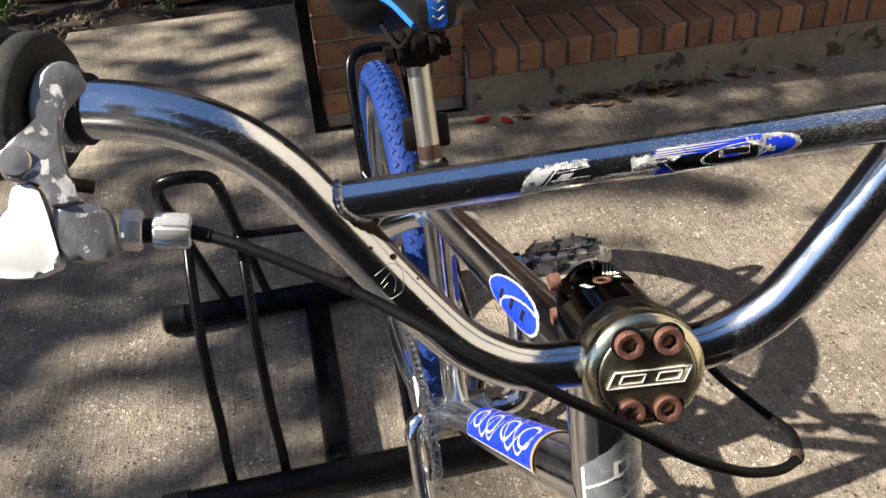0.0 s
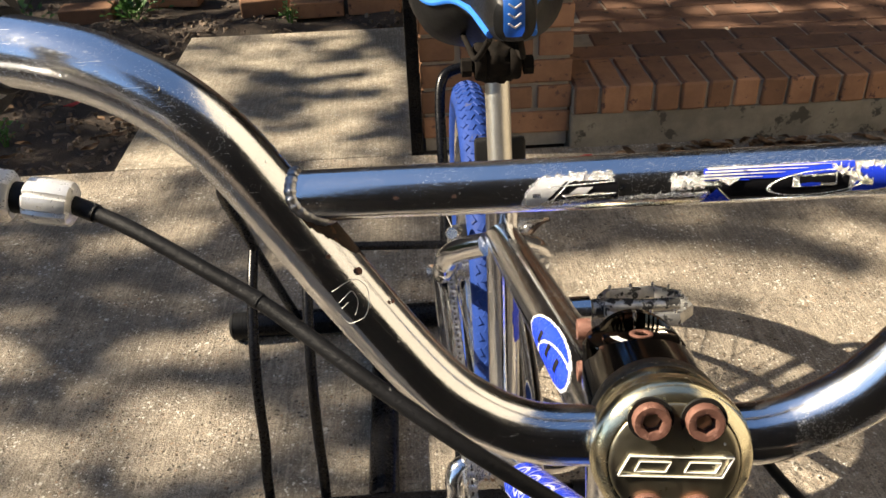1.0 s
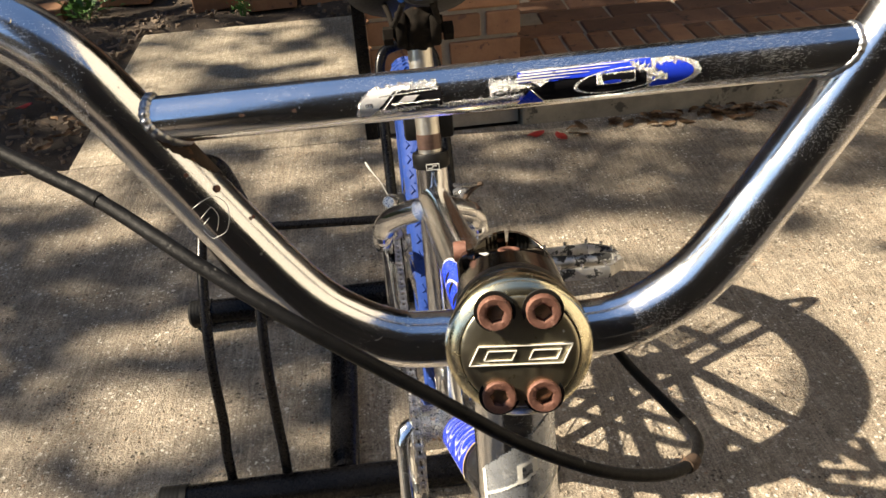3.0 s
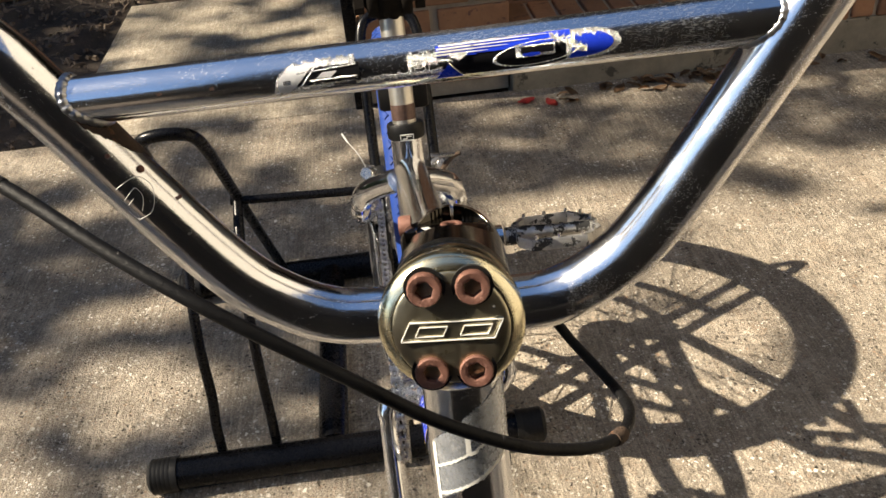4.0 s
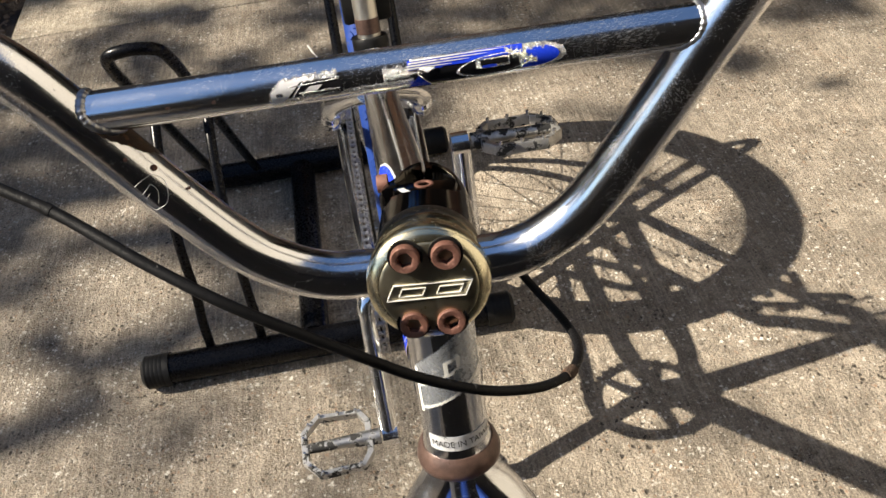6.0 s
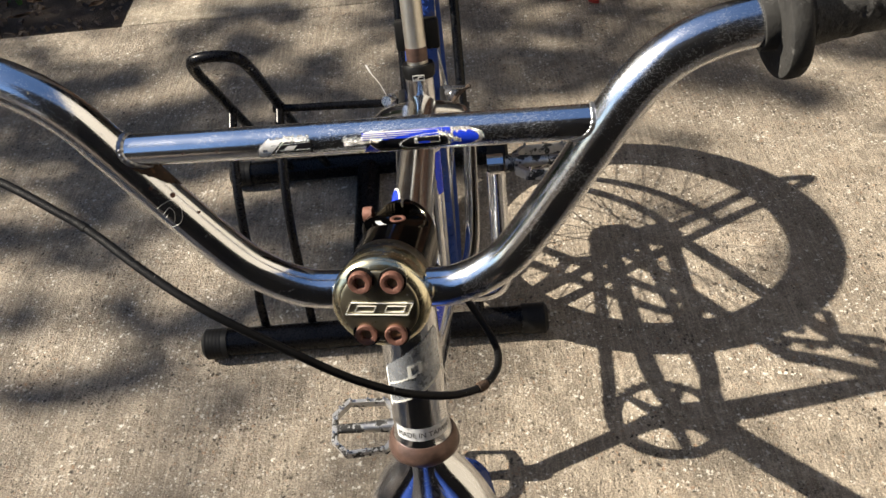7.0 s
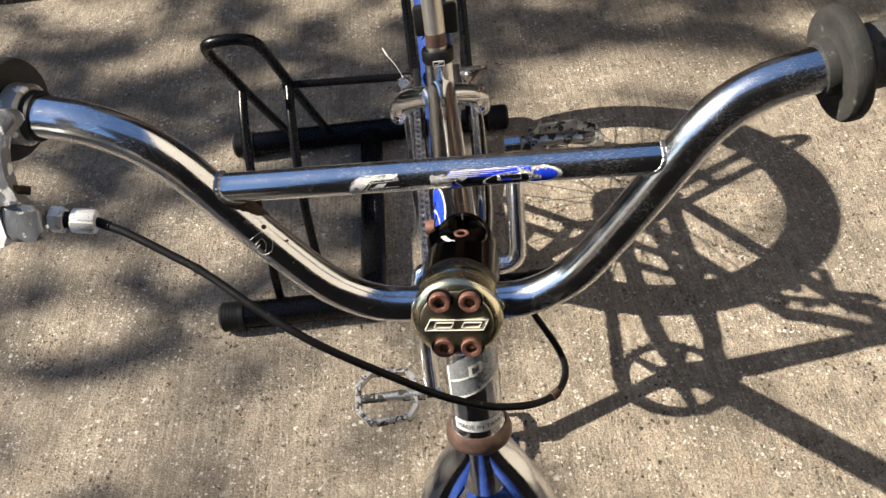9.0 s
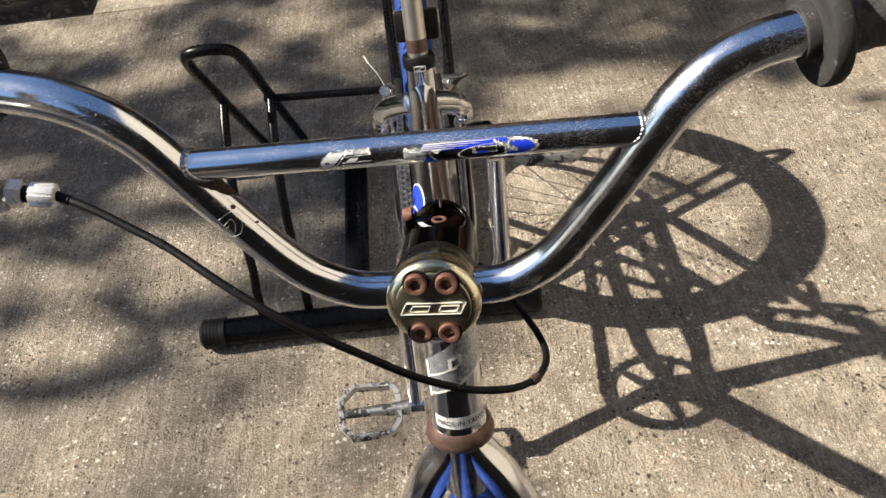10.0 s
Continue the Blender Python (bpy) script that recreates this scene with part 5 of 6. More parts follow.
box(bm, (0.050, 0.012, 0.036), axis_pose(SEAT_TOP + post_dir * 0.030 + Vector((0.002, 0.020, 0)), Vector((0, -1, 0.2))) @ pose(0, 0, 0, 90, 0, 0), 0.004)
part("reflector", bm, BLACK_PLASTIC, bike, "black reflector block behind the post")

clamp = part("saddle_clamp", tube(BM(), [POST_TOP + Vector((-0.024, 0, 0.009)), POST_TOP + Vector((0.024, 0, 0.009))], 0.0085, 18), CLAMP_DARK, bike, "corroded dark saddle clamp")
for s in (-1, 1):
    bm = lathe(BM(), [(0.001, -0.005), (0.016, -0.005), (0.0175, -0.003), (0.0175, 0.003), (0.016, 0.005), (0.001, 0.005)], axis_pose(POST_TOP + Vector((s * 0.016, -0.004, 0.008)), (1, 0, 0)), 14)
    part("clamp_plate", bm, CLAMP_DARK, clamp)
    bm = lathe(BM(), [(0.001, 0.0), (0.0088, 0.0), (0.0088, 0.009), (0.001, 0.010)], axis_pose(POST_TOP + Vector((s * 0.024, -0.006, 0.004)), (s, 0, 0)), 6)
    part("clamp_nut", bm, CLAMP_DARK, clamp)
    rail = [(s * 0.012, 0.442, 0.752), (s * 0.020, 0.48, 0.722), (s * 0.022, 0.54, 0.712), (s * 0.028, 0.60, 0.716), (s * 0.034, 0.645, 0.735)]
    part("saddle_rail", tube(BM(), smooth_line(rail, 4), 0.0026, 10), CLAMP_DARK, clamp)
bm = BM()
bmesh.ops.create_icosphere(bm, subdivisions=4, radius=0.021)
for v in bm.verts:
    f = 1 + 0.16 * noise.noise(v.co * 95) + 0.10 * noise.noise(v.co * 240)
    v.co = POST_TOP + Vector((v.co.x * 1.12 * f, v.co.y * 0.95 * f, v.co.z * 1.0 * f + 0.006))
part("clamp_block", bm, CLAMP_DARK, clamp, "lumpy corroded clamp head")

SAD = [  # y, half width, top, bottom
    (0.405, 0.006, 0.786, 0.770), (0.412, 0.016, 0.794, 0.760), (0.430, 0.0195, 0.800, 0.754), (0.460, 0.0225, 0.803, 0.750), (0.50, 0.028, 0.803, 0.746),
    (0.54, 0.040, 0.803, 0.736), (0.575, 0.059, 0.806, 0.706), (0.61, 0.074, 0.812, 0.685), (0.645, 0.080, 0.816, 0.683), (0.675, 0.076, 0.814, 0.702), (0.692, 0.055, 0.805, 0.745), (0.697, 0.02, 0.795, 0.77)]


def saddle_point(i, a, grow=0.0):
    y, w, zt, zb = SAD[i]
    c, s = math.cos(a), math.sin(a)
    e = 0.72
    x = (w + grow) * math.copysign(abs(c) ** e, c)
    zc, hz = (zt + zb) / 2, (zt - zb) / 2 + grow
    return Vector((x + 0.004, y - grow * 0.5, zc + hz * math.copysign(abs(s) ** e, s)))


bm, seg = BM(), 40
rows_ = [[bm.verts.new(saddle_point(i, 2 * math.pi * j / seg)) for j in range(seg)] for i in range(len(SAD))]
for A, B in zip(rows_, rows_[1:]):
    for j in range(seg):
        bm.faces.new((A[j], A[(j + 1) % seg], B[(j + 1) % seg], B[j]))
bm.faces.new(rows_[0]); bm.faces.new(rows_[-1][::-1])
bmesh.ops.subdivide_edges(bm, edges=bm.edges[:], cuts=1, smooth=0.6, use_grid_fill=True)
saddle = part("saddle", bm, SADDLE_BLACK, bike, "black padded saddle with blue trim")
for s in (-1, 1):
    pts = []
    for i, a in ((2, 218), (3, 212), (4, 206), (5, 198), (6, 188), (7, 180), (8, 177), (9, 176)):
        pts.append(saddle_point(i, radians(a if s < 0 else 180 - a), 0.0006))
    part("piping", tube(BM(), smooth_line(pts, 5), 0.0032, 8), SADDLE_BLUE, saddle, "blue piping")
bm = BM()
tg = []
for k in range(9):
    z = 0.7665 + 0.0365 * k / 8
    row = []
    for x in (-1, -0.6, -0.2, 0.2, 0.6, 1):
        xx = x * (0.0080 if k else 0.006)
        rr = math.hypot(xx / 0.0195, (z - 0.778) / 0.027)
        row.append(bm.verts.new((0.0025 + xx, 0.4015 + 0.007 * rr ** 2 + 0.012 * rr ** 4, z)))
    tg.append(row)
for A, B in zip(tg, tg[1:]):
    for j in range(5):
        bm.faces.new((A[j], A[j + 1], B[j + 1], B[j]))
r = bmesh.ops.solidify(bm, geom=bm.faces[:], thickness=0.004)
part("nose_patch", bm, SADDLE_BLUE, saddle, "bright blue nose patch")
bm = BM()
for k in range(3):
    z0 = 0.776 + 0.0072 * k
    nm = axis_pose((0.0025, 0.3990, z0), (0, -1, 0.0))
    stroke(bm, [(-0.0042, 0.0020), (0, -0.001), (0.0042, 0.0020)], nm, 0.0012, 0.0005)
part("chevron", bm, DECAL_WHITE, saddle, "pale chevrons on the nose", smooth=False)

# rear brake: two arms with bolts, straddle lever and a frayed cable end
for s in (-1, 1):
    arm = part("brake_arm", tube(BM(), smooth_line([(s * 0.038, 0.580, 0.440), (s * 0.041, 0.572, 0.470), (s * 0.037, 0.566, 0.500)], 4), 0.0062, 12, flat=1.2), ALLOY, bike, "silver brake arm")
    part("brake_pad", box(BM(), (0.010, 0.045, 0.011), Matrix.Translation((s * 0.027, 0.607, 0.462)), 0.003), BLACK_PLASTIC, arm)
    for k, (y, z, rr) in enumerate(((0.562, 0.497, 0.0075), (0.560, 0.478, 0.0062), (0.568, 0.450, 0.0066))):
        part("brake_nut", lathe(BM(), [(0.001, -0.004), (rr, -0.004), (rr, 0.004), (rr * 0.8, 0.006), (0.001, 0.006)], axis_pose((s * 0.041, y, z), (s * 0.2, -0.8, 0.5)), 6 if k else 16), CHROME_OLD, arm)
part("straddle_lever", tube(BM(), smooth_line([(0.020, 0.535, 0.470), (0.036, 0.548, 0.492), (0.052, 0.556, 0.507), (0.062, 0.556, 0.512)], 4), 0.0026, 8), RUST_DARK, bike)
part("brake_link", box(BM(), (0.030, 0.005, 0.004), pose(0.044, 0.556, 0.512, 0, 8, 6), 0.0015), CHROME_OLD, bike)
part("frayed_cable_end", tube(BM(), smooth_line([(-0.040, 0.562, 0.500), (-0.048, 0.566, 0.520), (-0.057, 0.572, 0.532), (-0.062, 0.578, 0.540)], 4), 0.0006, 6), ETCH, bike, "frayed pale cable end")
part("frayed_cable_tip", tube(BM(), [(-0.0575, 0.5725, 0.5325), (-0.0625, 0.5785, 0.5405)], 0.0011, 6), ETCH, bike)

# frame decals
part("seat_tube_decal", patch_on_tube(BM(), BB, SEAT_TOP, 0.0158, 0.50, 0.68, -150, -96, 24, 14, (0, 1, 0), 0.0003, lambda u, v: abs(v - 0.5) < 0.5 - 0.25 * abs(u - 0.5)), DECAL_BLUE, seat_tube, "small blue foil decal")
hu = (0, -1, 0)
bm = patch_on_tube(BM(), HT_LOW, HT_TOP, 0.0185, 0.28, 0.80, -62, 70, 60, 60, hu, 0.0003, lambda u, v: 0.02 + 0.30 * v + 0.10 * v * v + 0.03 * noise.noise((u * 6, v * 6, 2)) < u < 0.50 + 0.62 * v - 0.12 * v * v and v < 0.96 - 0.9 * max(0, u - 0.92))
part("head_decal", bm, DECAL_PALE, head_tube, "scuffed grey foil head-tube decal")
bm = patch_on_tube(BM(), HT_LOW, HT_TOP, 0.0185, 0.28, 0.80, -62, 70, 120, 60, hu, 0.0006, lambda u, v: abs(u - (0.28 + 0.38 * v)) < 0.012 and v < 0.6 or abs(u - (0.04 + 0.30 * v + 0.10 * v * v)) < 0.014 or (v < 0.05 and u < 0.5))
part("head_stripe", bm, ETCH, head_tube, "thin pale decal edge")
bm = patch_on_tube(BM(), HT_LOW, HT_TOP, 0.0185, 0.505, 0.607, -8, 20, 28, 28, hu, 0.0008, lambda u, v: max(abs(u - 0.5 - 0.3 * (v - 0.5)), abs(v - 0.5)) > 0.26 and abs(u - 0.5 - 0.3 * (v - 0.5)) < 0.42 and not (u < 0.42 and v > 0.62))
part("head_emblem", bm, ETCH, head_tube, "pale outline emblem")
part("label_band", patch_on_tube(BM(), HT_LOW, HT_TOP, 0.0185, 0.062, 0.148, -56, 66, 2, 30, hu, 0.0003), DECAL_WHITE, head_tube, "white origin label with black print")
tc = bpy.data.curves.new("origin_text", "FONT")
tc.body = "MADE IN TAIWAN"
tc.size = 0.0060
tc.align_x, tc.align_y = "CENTER", "CENTER"
tob = new("origin_text", tc)
tme = bpy.data.meshes.new_from_object(tob.evaluated_get(bpy.context.evaluated_depsgraph_get()))
bpy.data.objects.remove(tob)
tm = axis_pose(HT_LOW.lerp(HT_TOP, 0.105), STEER, (0, 1, 0))
bm = BM()
bm.from_mesh(tme)
bmesh.ops.subdivide_edges(bm, edges=[e for e in bm.edges if e.calc_length() > 0.002], cuts=2)
for v in bm.verts:
    a = (v.co.x * 0.82) / 0.0185 + radians(14)
    v.co = tm @ Vector((math.sin(a) * 0.0193, -math.cos(a) * 0.0193, v.co.y * 0.95))
part("origin_text", bm, DECAL_BLACK, head_tube, "black printed words on the label", smooth=False)

# top tube oval and down tube band
bm = patch_on_tube(BM(), TT_A, TT_B, 0.0165, 0.12, 0.36, -108, -24, 46, 36, (0, 0, 1), 0.0003, lambda u, v: ((u - 0.5) / 0.5) ** 2 + ((v - 0.5) / 0.5) ** 2 < 1)
part("oval_decal", bm, DECAL_WHITE, top_tube, "pale-edged blue oval decal")
bm = patch_on_tube(BM(), TT_A, TT_B, 0.0165, 0.127, 0.353, -103, -29, 60, 40, (0, 0, 1), 0.0006, lambda u, v: ((u - 0.5) / 0.5) ** 2 + ((v - 0.5) / 0.5) ** 2 < 1 and abs(math.hypot((u - 0.2) / 0.7, (v - 0.1) / 0.9) - 0.75) > 0.03)
part("oval_field", bm, DECAL_BLUE, top_tube, "blue oval field")
for k in range(3):
    bm = patch_on_tube(BM(), TT_A, TT_B, 0.0165, 0.170 + 0.052 * k, 0.198 + 0.052 * k, -78, -56, 12, 12, (0, 0, 1), 0.0009, lambda u, v: 0.25 < u < 0.75)
    part("oval_bar", bm, DECAL_BLACK, top_tube)
bm = patch_on_tube(BM(), DT_A, DT_B, 0.019, 0.17, 0.66, -100, 44, 60, 44, (0, 0, 1), 0.0003)
part("down_tube_decal", bm, DECAL_WHITE, down_tube, "white-edged blue down-tube decal")
def block_lines(u, v):
    """Interlaced swoops and slanted bars on the down-tube decal."""
    if not 0.05 < u < 0.95:
        return False
    s1 = abs(v - 0.50 - 0.36 * math.sin(u * 15.0 + 0.4)) < 0.034
    s2 = abs(v - 0.48 - 0.34 * math.sin(u * 15.0 + 2.3)) < 0.028
    bars = abs(math.hypot(((u * 4.2) % 1.0 - 0.5) / 0.30, (v - 0.45) / 0.20) - 1.0) < 0.13
    return s1 or s2 or bars


bm = patch_on_tube(BM(), DT_A, DT_B, 0.019, 0.176, 0.654, -98, 42, 150, 60, (0, 0, 1), 0.0006, lambda u, v: not block_lines(u, v) and v > 0.012)
part("decal_field", bm, DECAL_BLUE, down_tube, "blue decal field with pale block shapes")
bm = patch_on_tube(BM(), DT_A, DT_B, 0.019, 0.165, 0.176, -102, 46, 2, 24, (0, 0, 1), 0.0009)
part("decal_edge", bm, DECAL_GOLD, down_tube, "gold decal edge")


# ---- tree that throws the dappled shade ----
tree = thing("tree", -4.6, 4.1, -0.03, "broad leafy shade tree beside the driveway, unseen, its leaves placed for the dapple", "tree")
bm = tube(BM(), smooth_line([(-4.6, 4.1, -0.05), (-4.6, 4.08, 0.6), (-4.58, 4.0, 1.8), (-4.6, 3.9, 3.0), (-4.9, 3.7, 4.6), (-6.2, 3.2, 6.6), (-8.2, 2.6, 7.6)], 4), [0.26 - 0.009 * i for i in range(25)], 14)
part("trunk", bm, BARK, tree)
rng = random.Random(5)
for k, (tx, ty, tz) in enumerate(((-5.0, 2.4, 4.3), (-4.5, 2.6, 4.4), (-5.2, 1.6, 4.2), (-5.7, 2.2, 4.4), (-4.2, 3.4, 4.4), (-6.0, 3.2, 4.2))):
    p0, p1 = Vector((-4.6, 3.90, 2.9 + 0.14 * k)), Vector((tx, ty, tz))
    part("limb", tube(BM(), smooth_line([p0, p0.lerp(p1, 0.5) + Vector((0, 0, 0.15)), p1], 4), [0.07 - 0.007 * i for i in range(9)], 8), BARK, tree)


# gaps (minus) and thick clumps (plus) of the unseen crown, each put where a sunlit or shaded patch of ground is wanted:
# x, y, reach in x and y, weight
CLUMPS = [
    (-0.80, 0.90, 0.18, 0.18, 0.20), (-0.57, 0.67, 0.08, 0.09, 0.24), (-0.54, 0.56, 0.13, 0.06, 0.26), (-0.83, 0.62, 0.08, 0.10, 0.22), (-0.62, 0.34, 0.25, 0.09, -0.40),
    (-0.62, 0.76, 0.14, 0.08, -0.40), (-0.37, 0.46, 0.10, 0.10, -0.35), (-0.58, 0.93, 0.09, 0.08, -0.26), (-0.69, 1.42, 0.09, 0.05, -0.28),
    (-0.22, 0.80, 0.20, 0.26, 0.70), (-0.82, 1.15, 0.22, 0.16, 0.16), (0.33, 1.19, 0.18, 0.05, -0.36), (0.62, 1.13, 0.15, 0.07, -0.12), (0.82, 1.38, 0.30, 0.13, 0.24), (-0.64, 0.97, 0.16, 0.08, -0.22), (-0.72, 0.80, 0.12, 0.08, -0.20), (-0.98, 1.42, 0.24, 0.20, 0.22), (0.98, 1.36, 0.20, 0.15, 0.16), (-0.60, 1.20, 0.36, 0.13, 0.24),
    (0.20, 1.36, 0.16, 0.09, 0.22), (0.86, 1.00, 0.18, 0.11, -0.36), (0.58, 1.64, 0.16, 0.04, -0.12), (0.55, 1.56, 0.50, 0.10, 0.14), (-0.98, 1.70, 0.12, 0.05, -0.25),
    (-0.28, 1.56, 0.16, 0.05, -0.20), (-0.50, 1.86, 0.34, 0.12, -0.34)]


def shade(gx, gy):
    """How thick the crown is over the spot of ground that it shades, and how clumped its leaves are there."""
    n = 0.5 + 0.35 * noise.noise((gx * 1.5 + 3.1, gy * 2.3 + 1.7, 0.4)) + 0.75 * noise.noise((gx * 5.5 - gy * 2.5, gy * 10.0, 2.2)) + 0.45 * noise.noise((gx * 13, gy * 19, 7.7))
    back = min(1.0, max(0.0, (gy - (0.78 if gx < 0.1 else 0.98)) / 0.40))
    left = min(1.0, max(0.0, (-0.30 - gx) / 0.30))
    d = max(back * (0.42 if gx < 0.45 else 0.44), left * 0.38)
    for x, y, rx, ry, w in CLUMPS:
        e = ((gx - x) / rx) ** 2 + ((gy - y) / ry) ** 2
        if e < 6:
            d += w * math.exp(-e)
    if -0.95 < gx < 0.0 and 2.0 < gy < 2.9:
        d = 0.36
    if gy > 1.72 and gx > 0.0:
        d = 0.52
    # Thick over unseen ground, added to darken chrome reflections, and over the soil bed.
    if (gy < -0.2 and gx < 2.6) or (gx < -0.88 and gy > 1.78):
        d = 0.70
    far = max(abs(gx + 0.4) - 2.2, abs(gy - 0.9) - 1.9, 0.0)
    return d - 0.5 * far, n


# Each leaf is set back along the sun from the spot it should shade.
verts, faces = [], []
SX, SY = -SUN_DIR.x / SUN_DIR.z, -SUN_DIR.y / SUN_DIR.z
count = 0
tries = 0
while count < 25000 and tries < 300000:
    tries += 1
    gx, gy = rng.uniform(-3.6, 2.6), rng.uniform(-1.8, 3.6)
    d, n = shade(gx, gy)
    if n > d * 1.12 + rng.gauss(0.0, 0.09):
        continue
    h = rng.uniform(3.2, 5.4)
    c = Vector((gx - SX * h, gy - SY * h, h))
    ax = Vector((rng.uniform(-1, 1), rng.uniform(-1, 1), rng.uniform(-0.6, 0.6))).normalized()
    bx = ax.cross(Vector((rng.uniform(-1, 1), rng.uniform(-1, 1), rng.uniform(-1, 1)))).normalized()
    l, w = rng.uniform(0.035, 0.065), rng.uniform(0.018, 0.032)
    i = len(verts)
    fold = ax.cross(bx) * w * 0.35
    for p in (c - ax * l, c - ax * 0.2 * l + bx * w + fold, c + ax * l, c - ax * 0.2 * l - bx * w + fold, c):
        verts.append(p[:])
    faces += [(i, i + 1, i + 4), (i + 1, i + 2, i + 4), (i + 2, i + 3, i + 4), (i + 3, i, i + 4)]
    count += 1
for k in range(4200):
    # high twigs, thinly and evenly leaved, added for soft partial shade
    gx, gy = rng.uniform(-3.0, 1.4), rng.uniform(-1.6, 3.2)
    edge_x = 0.02 if gy < 0.9 else (0.9 if gy > 1.15 else 0.45)
    near = -0.55 < gx and gy < 0.75
    if gx > edge_x + rng.gauss(0.0, 0.10) or (gy < -0.15 and gx > -0.5) or (not near and rng.random() < 0.5):
        continue
    h = rng.uniform(6.0, 8.5)
    c = Vector((gx - SX * h, gy - SY * h, h))
    ax = Vector((rng.uniform(-1, 1), rng.uniform(-1, 1), rng.uniform(-0.6, 0.6))).normalized()
    bx = ax.cross(Vector((rng.uniform(-1, 1), rng.uniform(-1, 1), rng.uniform(-1, 1)))).normalized()
    i = len(verts)
    for p in (c - ax * 0.06, c + bx * 0.03, c + ax * 0.06, c - bx * 0.03):
        verts.append(p[:])
    faces.append((i, i + 1, i + 2, i + 3))
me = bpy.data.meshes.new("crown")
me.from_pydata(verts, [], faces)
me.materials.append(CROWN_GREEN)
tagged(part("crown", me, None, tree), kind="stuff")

# ---- garden: plants, edging bricks, litter ----
# clods and wood chips lying on the soil bed
rng = random.Random(23)
verts, faces = [], []
for k in range(1500):
    x, y = rng.uniform(-2.0, -0.88), rng.uniform(1.76, 3.0)
    if k % 3 == 0:
        x, y = rng.uniform(-1.9, -0.1), rng.uniform(2.78, 3.3)
    z = 0.035 * noise.noise((x * 3, y * 3, 1)) + 0.016 * noise.noise((x * 11, y * 11, 4)) - 0.02
    long = rng.random() < 0.45
    s = Vector((rng.uniform(0.012, 0.035), rng.uniform(0.003, 0.007), 0.003)) if long else Vector((1, rng.uniform(0.6, 1), rng.uniform(0.5, 0.8))) * rng.uniform(0.004, 0.013)
    m = pose(x, y, max(z, -0.03 if y < 1.84 else -1) + s.z * 0.5, rng.uniform(-18, 18), rng.uniform(-18, 18), rng.uniform(0, 360))
    i = len(verts)
    verts += [(m @ Vector((a * s.x * rng.uniform(0.6, 1), b_ * s.y * rng.uniform(0.6, 1), c_ * s.z)))[:] for a, b_, c_ in ((-1, -1, -1), (1, -1, -1), (1, 1, -1), (-1, 1, -1), (-0.7, -0.7, 1), (0.7, -0.6, 1), (0.6, 0.7, 1), (-0.7, 0.6, 1))]
    faces += [tuple(i + q for q in f) for f in ((4, 5, 6, 7), (0, 1, 5, 4), (1, 2, 6, 5), (2, 3, 7, 6), (3, 0, 4, 7))]
me = bpy.data.meshes.new("mulch")
me.from_pydata(verts, [], faces)
me.materials.append(MULCH)
tagged(new("mulch", me), "brown clods and wood chips scattered on dark soil", "mulch", kind="stuff")


def low_plant(x, y, n, size, seed, label):
    rg = random.Random(seed)
    t = thing("low_plant", x, y, -0.03, label, "plant", group="low plants in the soil bed")
    bm = BM()
    for k in range(n):
        a, e = rg.uniform(0, 6.283), rg.uniform(0.2, 1.2)
        d = Vector((math.cos(a) * math.cos(e), math.sin(a) * math.cos(e), math.sin(e)))
        p = Vector((x, y, -0.01)) + d * size * rg.uniform(0.2, 1.0)
        s = d.cross(Vector((0, 0, 1))).normalized()
        u = (d * 0.7 + Vector((rg.uniform(-0.5, 0.5), rg.uniform(-0.5, 0.5), -0.1))).normalized()
        l, w = size * rg.uniform(0.18, 0.30), size * rg.uniform(0.08, 0.13)
        m_ = p + u * l * 0.5
        vs = [bm.verts.new(q) for q in (p, m_ + s * w + Vector((0, 0, 0.004)), p + u * l, m_ - s * w + Vector((0, 0, 0.004)), m_)]
        for f in ((0, 1, 4), (1, 2, 4), (2, 3, 4), (3, 0, 4)):
            bm.faces.new([vs[i] for i in f])
    tagged(part("leaves", bm, LEAF_GREEN, t, smooth=False), kind="stuff")
    bm = BM()
    for k in range(6):
        a = k * 1.05
        tube(bm, [(x, y, -0.05), (x + math.cos(a) * size * 0.3, y + math.sin(a) * size * 0.3, size * 0.45)], 0.002, 5)
    part("stems", bm, LEAF_GREEN, t)


low_plant(-1.12, 3.02, 130, 0.13, 1, "small green leafy plant in dark soil")
low_plant(-0.52, 2.92, 60, 0.06, 2, "tiny bright green seedling in dark soil")
low_plant(-1.34, 2.32, 90, 0.09, 3, "small green leafy plant beside the walkway")
low_plant(-1.22, 1.98, 50, 0.06, 4, "tiny green weed beside the walkway")
low_plant(-1.52, 2.9, 120, 0.14, 6, "small green leafy plant in dark soil")

EB = mesh_of("edging_brick", block(BM(), (-0.1, -0.05, -0.03), (0.1, 0.05, 0.03), 0.006), BRICK_MAT, False)
for x, y, a in ((-1.30, 3.05, 4), (-1.00, 3.22, -6), (-0.42, 2.99, 3), (-0.20, 3.0, -3), (-0.62, 3.05, 12)):
    ob = tagged(new("edging_brick", EB), "loose red edging brick lying on soil", "brick", group="loose edging bricks")
    ob.matrix_basis = pose(x, y, 0.012, 0, 0, a)


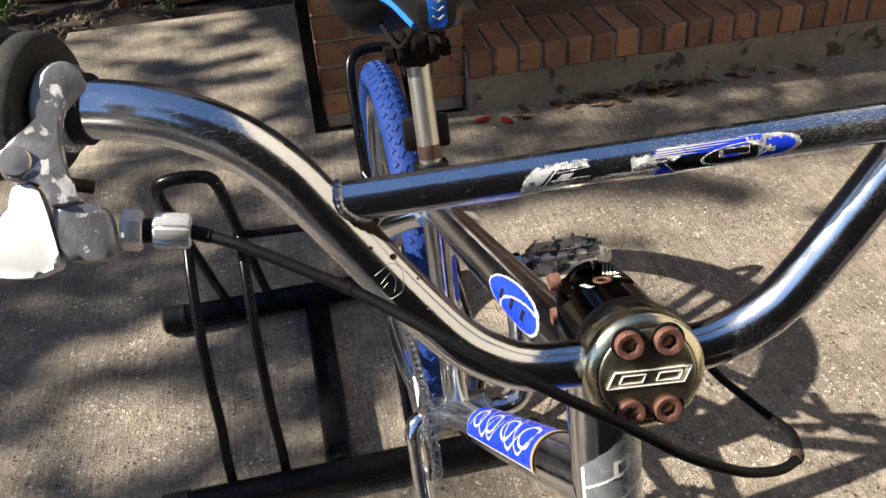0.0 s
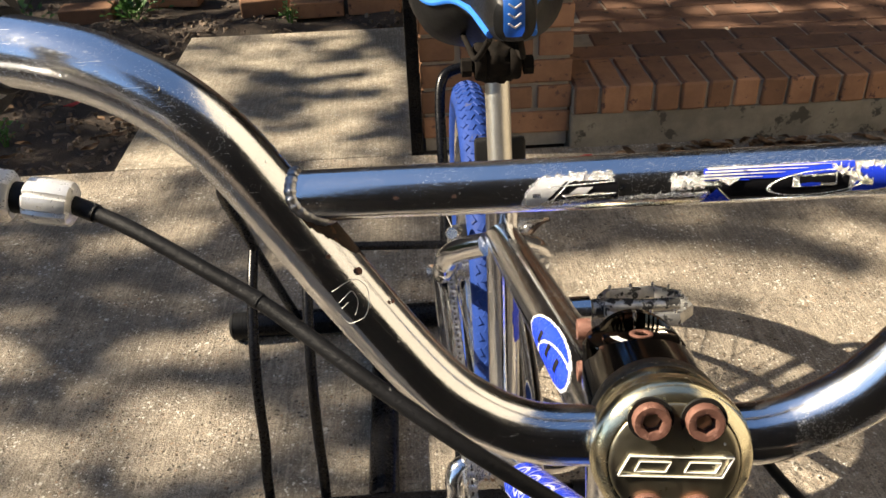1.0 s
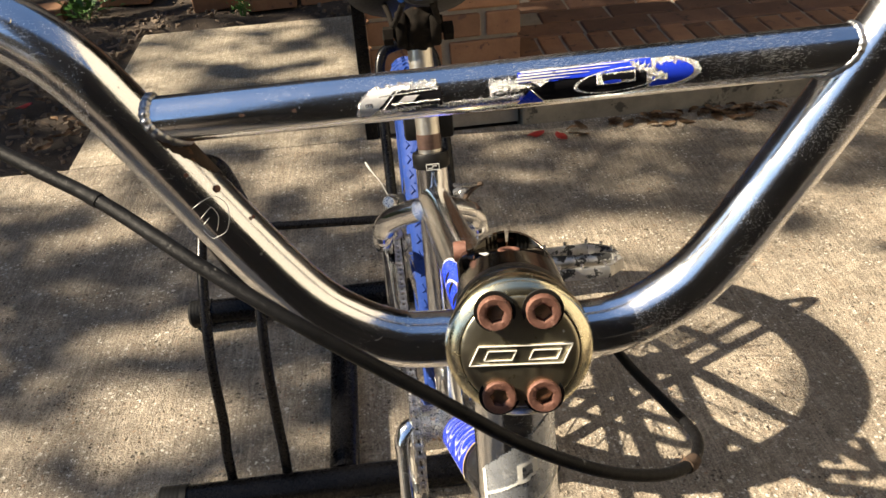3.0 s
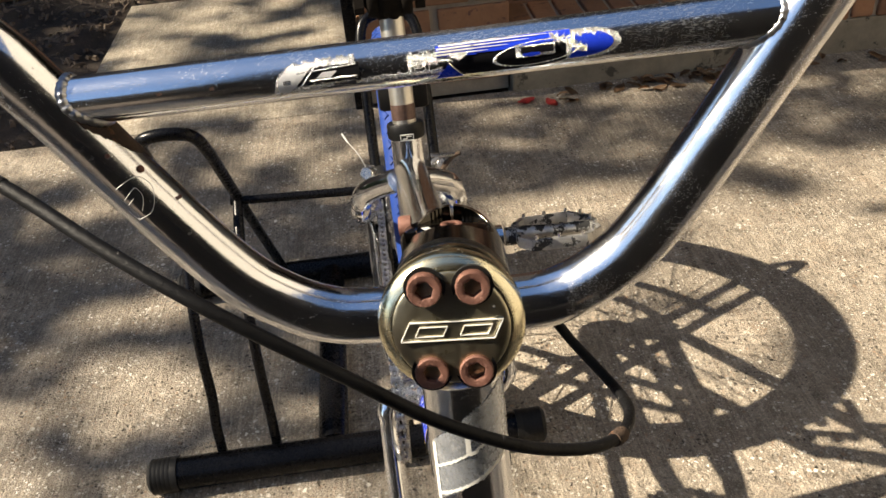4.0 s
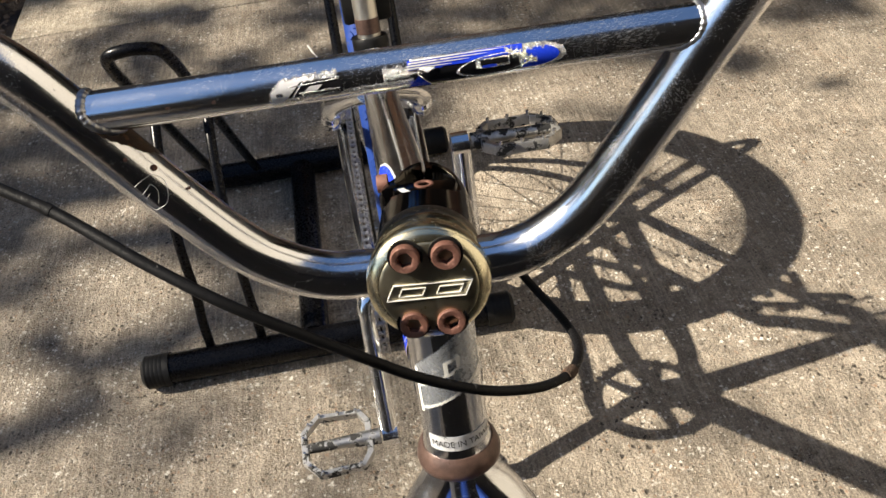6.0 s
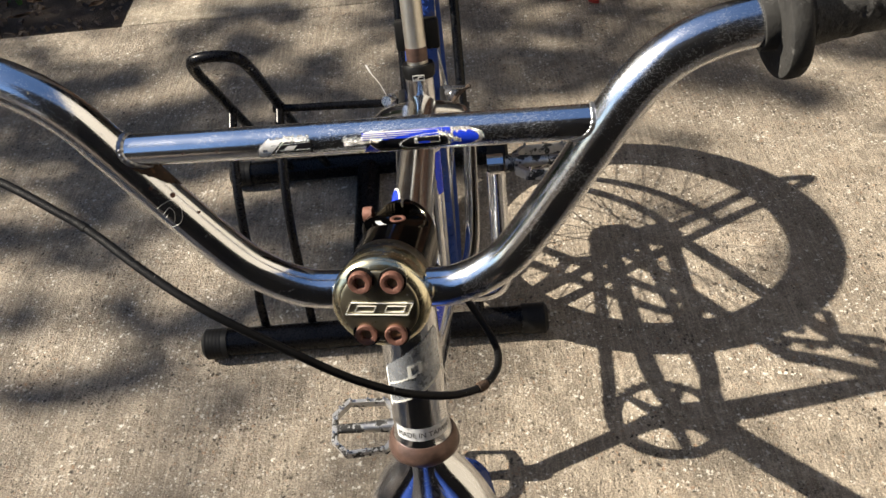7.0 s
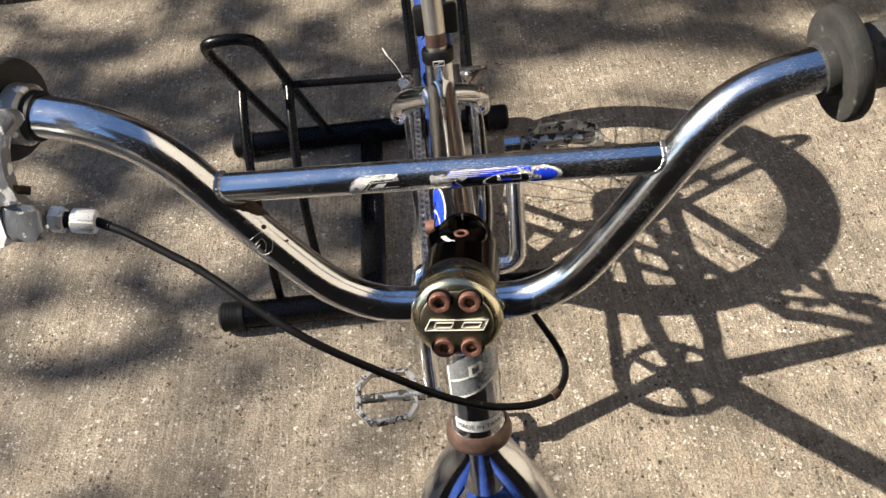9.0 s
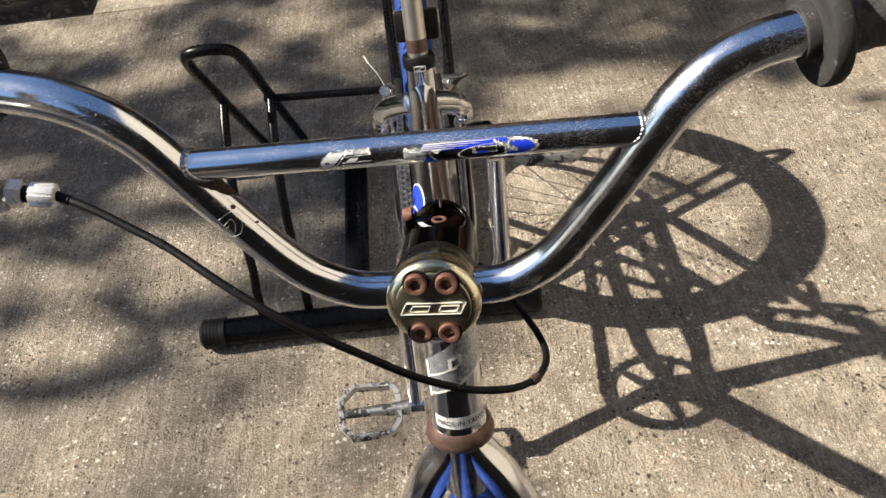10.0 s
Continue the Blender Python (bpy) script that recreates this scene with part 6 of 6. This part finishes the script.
def leaf_mesh(seed, l, w):
    rg = random.Random(seed)
    bm = BM()
    top = []
    n = 6
    for i in range(n + 1):
        t = i / n
        hw = w * math.sin(math.pi * min(0.98, max(0.02, t))) ** 0.8
        z = 0.004 * math.sin(t * 3 + seed) + 0.003
        top.append([bm.verts.new(((t - 0.5) * l, s * hw, z + abs(s) * rg.uniform(0.001, 0.005))) for s in (-1, 0, 1)])
    for A, B in zip(top, top[1:]):
        for j in range(2):
            bm.faces.new((A[j], A[j + 1], B[j + 1], B[j]))
    bmesh.ops.solidify(bm, geom=bm.faces[:], thickness=0.0006)
    return bm


DRY = [mesh_of("dry_leaf", leaf_mesh(k, 0.03 + 0.008 * k, 0.008 + 0.002 * k), LEAF_DRY) for k in range(4)]
rg = random.Random(11)
spots = [(rg.gauss(0.80, 0.10), EDGE - abs(rg.gauss(0.0, 0.05)) - 0.03, 0.0) for _ in range(38)]
spots += [(rg.uniform(0.35, 1.3), EDGE - rg.uniform(0.03, 0.10), 0.0) for _ in range(14)]
spots += [(rg.uniform(-1.5, -0.9), EDGE + rg.uniform(0.05, 0.5), 0.0) for _ in range(26)]
spots += [(-0.9 + rg.uniform(-0.05, 0.05), EDGE + rg.uniform(0.02, 0.3), 0.0) for _ in range(10)]
for x, y, z in spots:
    ob = tagged(new("dry_leaf", DRY[rg.randrange(4)]), "curled dry brown leaf lying on the ground", "leaf", group="fallen leaves")
    ob.matrix_basis = pose(x, y, z + 0.001, rg.uniform(-8, 8), rg.uniform(-8, 8), rg.uniform(0, 360))
RED = mesh_of("red_leaf", leaf_mesh(3, 0.05, 0.014), LEAF_RED)
for x, y, z, a in ((0.34, 1.655, 0.003, 20), (0.40, 1.63, 0.003, 110), (-1.08, 2.15, 0.012, 40)):
    ob = tagged(new("red_leaf", RED), "small bright red fallen leaf", "leaf", group="fallen leaves")
    ob.matrix_basis = pose(x, y, z, 0, 0, a)

# loose grit on the driveway
bm = BM()
rg = random.Random(21)
for k in range(900):
    x, y = rg.uniform(-1.2, 1.3), rg.uniform(0.1, 1.7)
    s = rg.uniform(0.0012, 0.0034)
    mt = pose(x, y, s * 0.25, rg.uniform(0, 90), rg.uniform(0, 90), rg.uniform(0, 90)) @ Matrix.Diagonal((s, s * rg.uniform(0.6, 1), s * rg.uniform(0.4, 0.8), 1))
    bmesh.ops.create_icosphere(bm, subdivisions=1, radius=0.8, matrix=mt) if k < 250 else bmesh.ops.create_cone(bm, segments=5, radius1=0.9, radius2=0.4, depth=1.0, cap_ends=True, matrix=mt)
solo("grit", bm, MORTAR, "loose pale grit scattered on the concrete", "grit", kind="stuff", smooth=False)

# ---- bricks: pier courses, step edge, porch paving ----
def brick_mesh(sx, sy, sz, bevel=0.004, seed=0, name="brick", mat=None):
    bm = block(BM(), (-sx / 2, -sy / 2, -sz / 2), (sx / 2, sy / 2, sz / 2), bevel)
    rg = random.Random(seed)
    for v in bm.verts:
        v.co += Vector([rg.uniform(-0.0012, 0.0012) for _ in range(3)])
    return mesh_of(name, bm, mat or BRICK_MAT, False)


COURSE, BH = 0.0680, 0.0575
full = [brick_mesh(0.177, 0.092, BH, seed=k) for k in range(3)]
half = [brick_mesh(0.084, 0.092, BH, seed=k + 5) for k in range(2)]
rg = random.Random(31)
for c in range(17):
    z = 0.004 + COURSE * c + BH / 2 + 0.034
    if c % 2 == 0:
        xs = [(PX0 + 0.0885, full), (PX1 - 0.0885, full)]
    else:
        xs = [(PX0 + 0.042, half), (PX0 + 0.1865, full), (PX1 - 0.042, half)]
    for x, ms in xs:
        part("brick", ms[rg.randrange(len(ms))], None, pier, at=pose(x, PY0 + 0.043 + rg.uniform(-0.001, 0.0015), z, 0, 0, 180 * rg.randrange(2)))
    for y0 in (PY0 + 0.175, PY0 + 0.32):
        for x in (PX0 + 0.043, PX1 - 0.043):
            part("brick", half[0], None, pier, at=pose(x, y0, z, 0, 0, 90))

edge = [brick_mesh(0.0585, 0.19, 0.074, 0.006, seed=k + 11) for k in range(4)]
n_edge = 32
for k in range(n_edge):
    x = PX1 + 0.036 + 0.0672 * k
    part("brick", edge[rg.randrange(4)], None, step_base, at=pose(x, 1.722 + 0.091 + rg.uniform(-0.003, 0.003), 0.128 + rg.uniform(-0.0015, 0.0015), 0, 0, rg.uniform(-0.8, 0.8)))
pave = [brick_mesh(0.192, 0.092, 0.03, 0.004, seed=k + 21, name="paver", mat=PAVER_MAT) for k in range(4)]
for r_ in range(13):
    for k in range(11):
        x = PX1 + 0.11 + 0.2005 * k + (0.1 if r_ % 2 else 0)
        y = 1.722 + 0.24 + 0.1005 * r_
        part("paver", pave[rg.randrange(4)], None, mortar_bed, at=pose(x, y, 0.148 + rg.uniform(-0.001, 0.001), 0, 0, rg.uniform(-0.5, 0.5)))
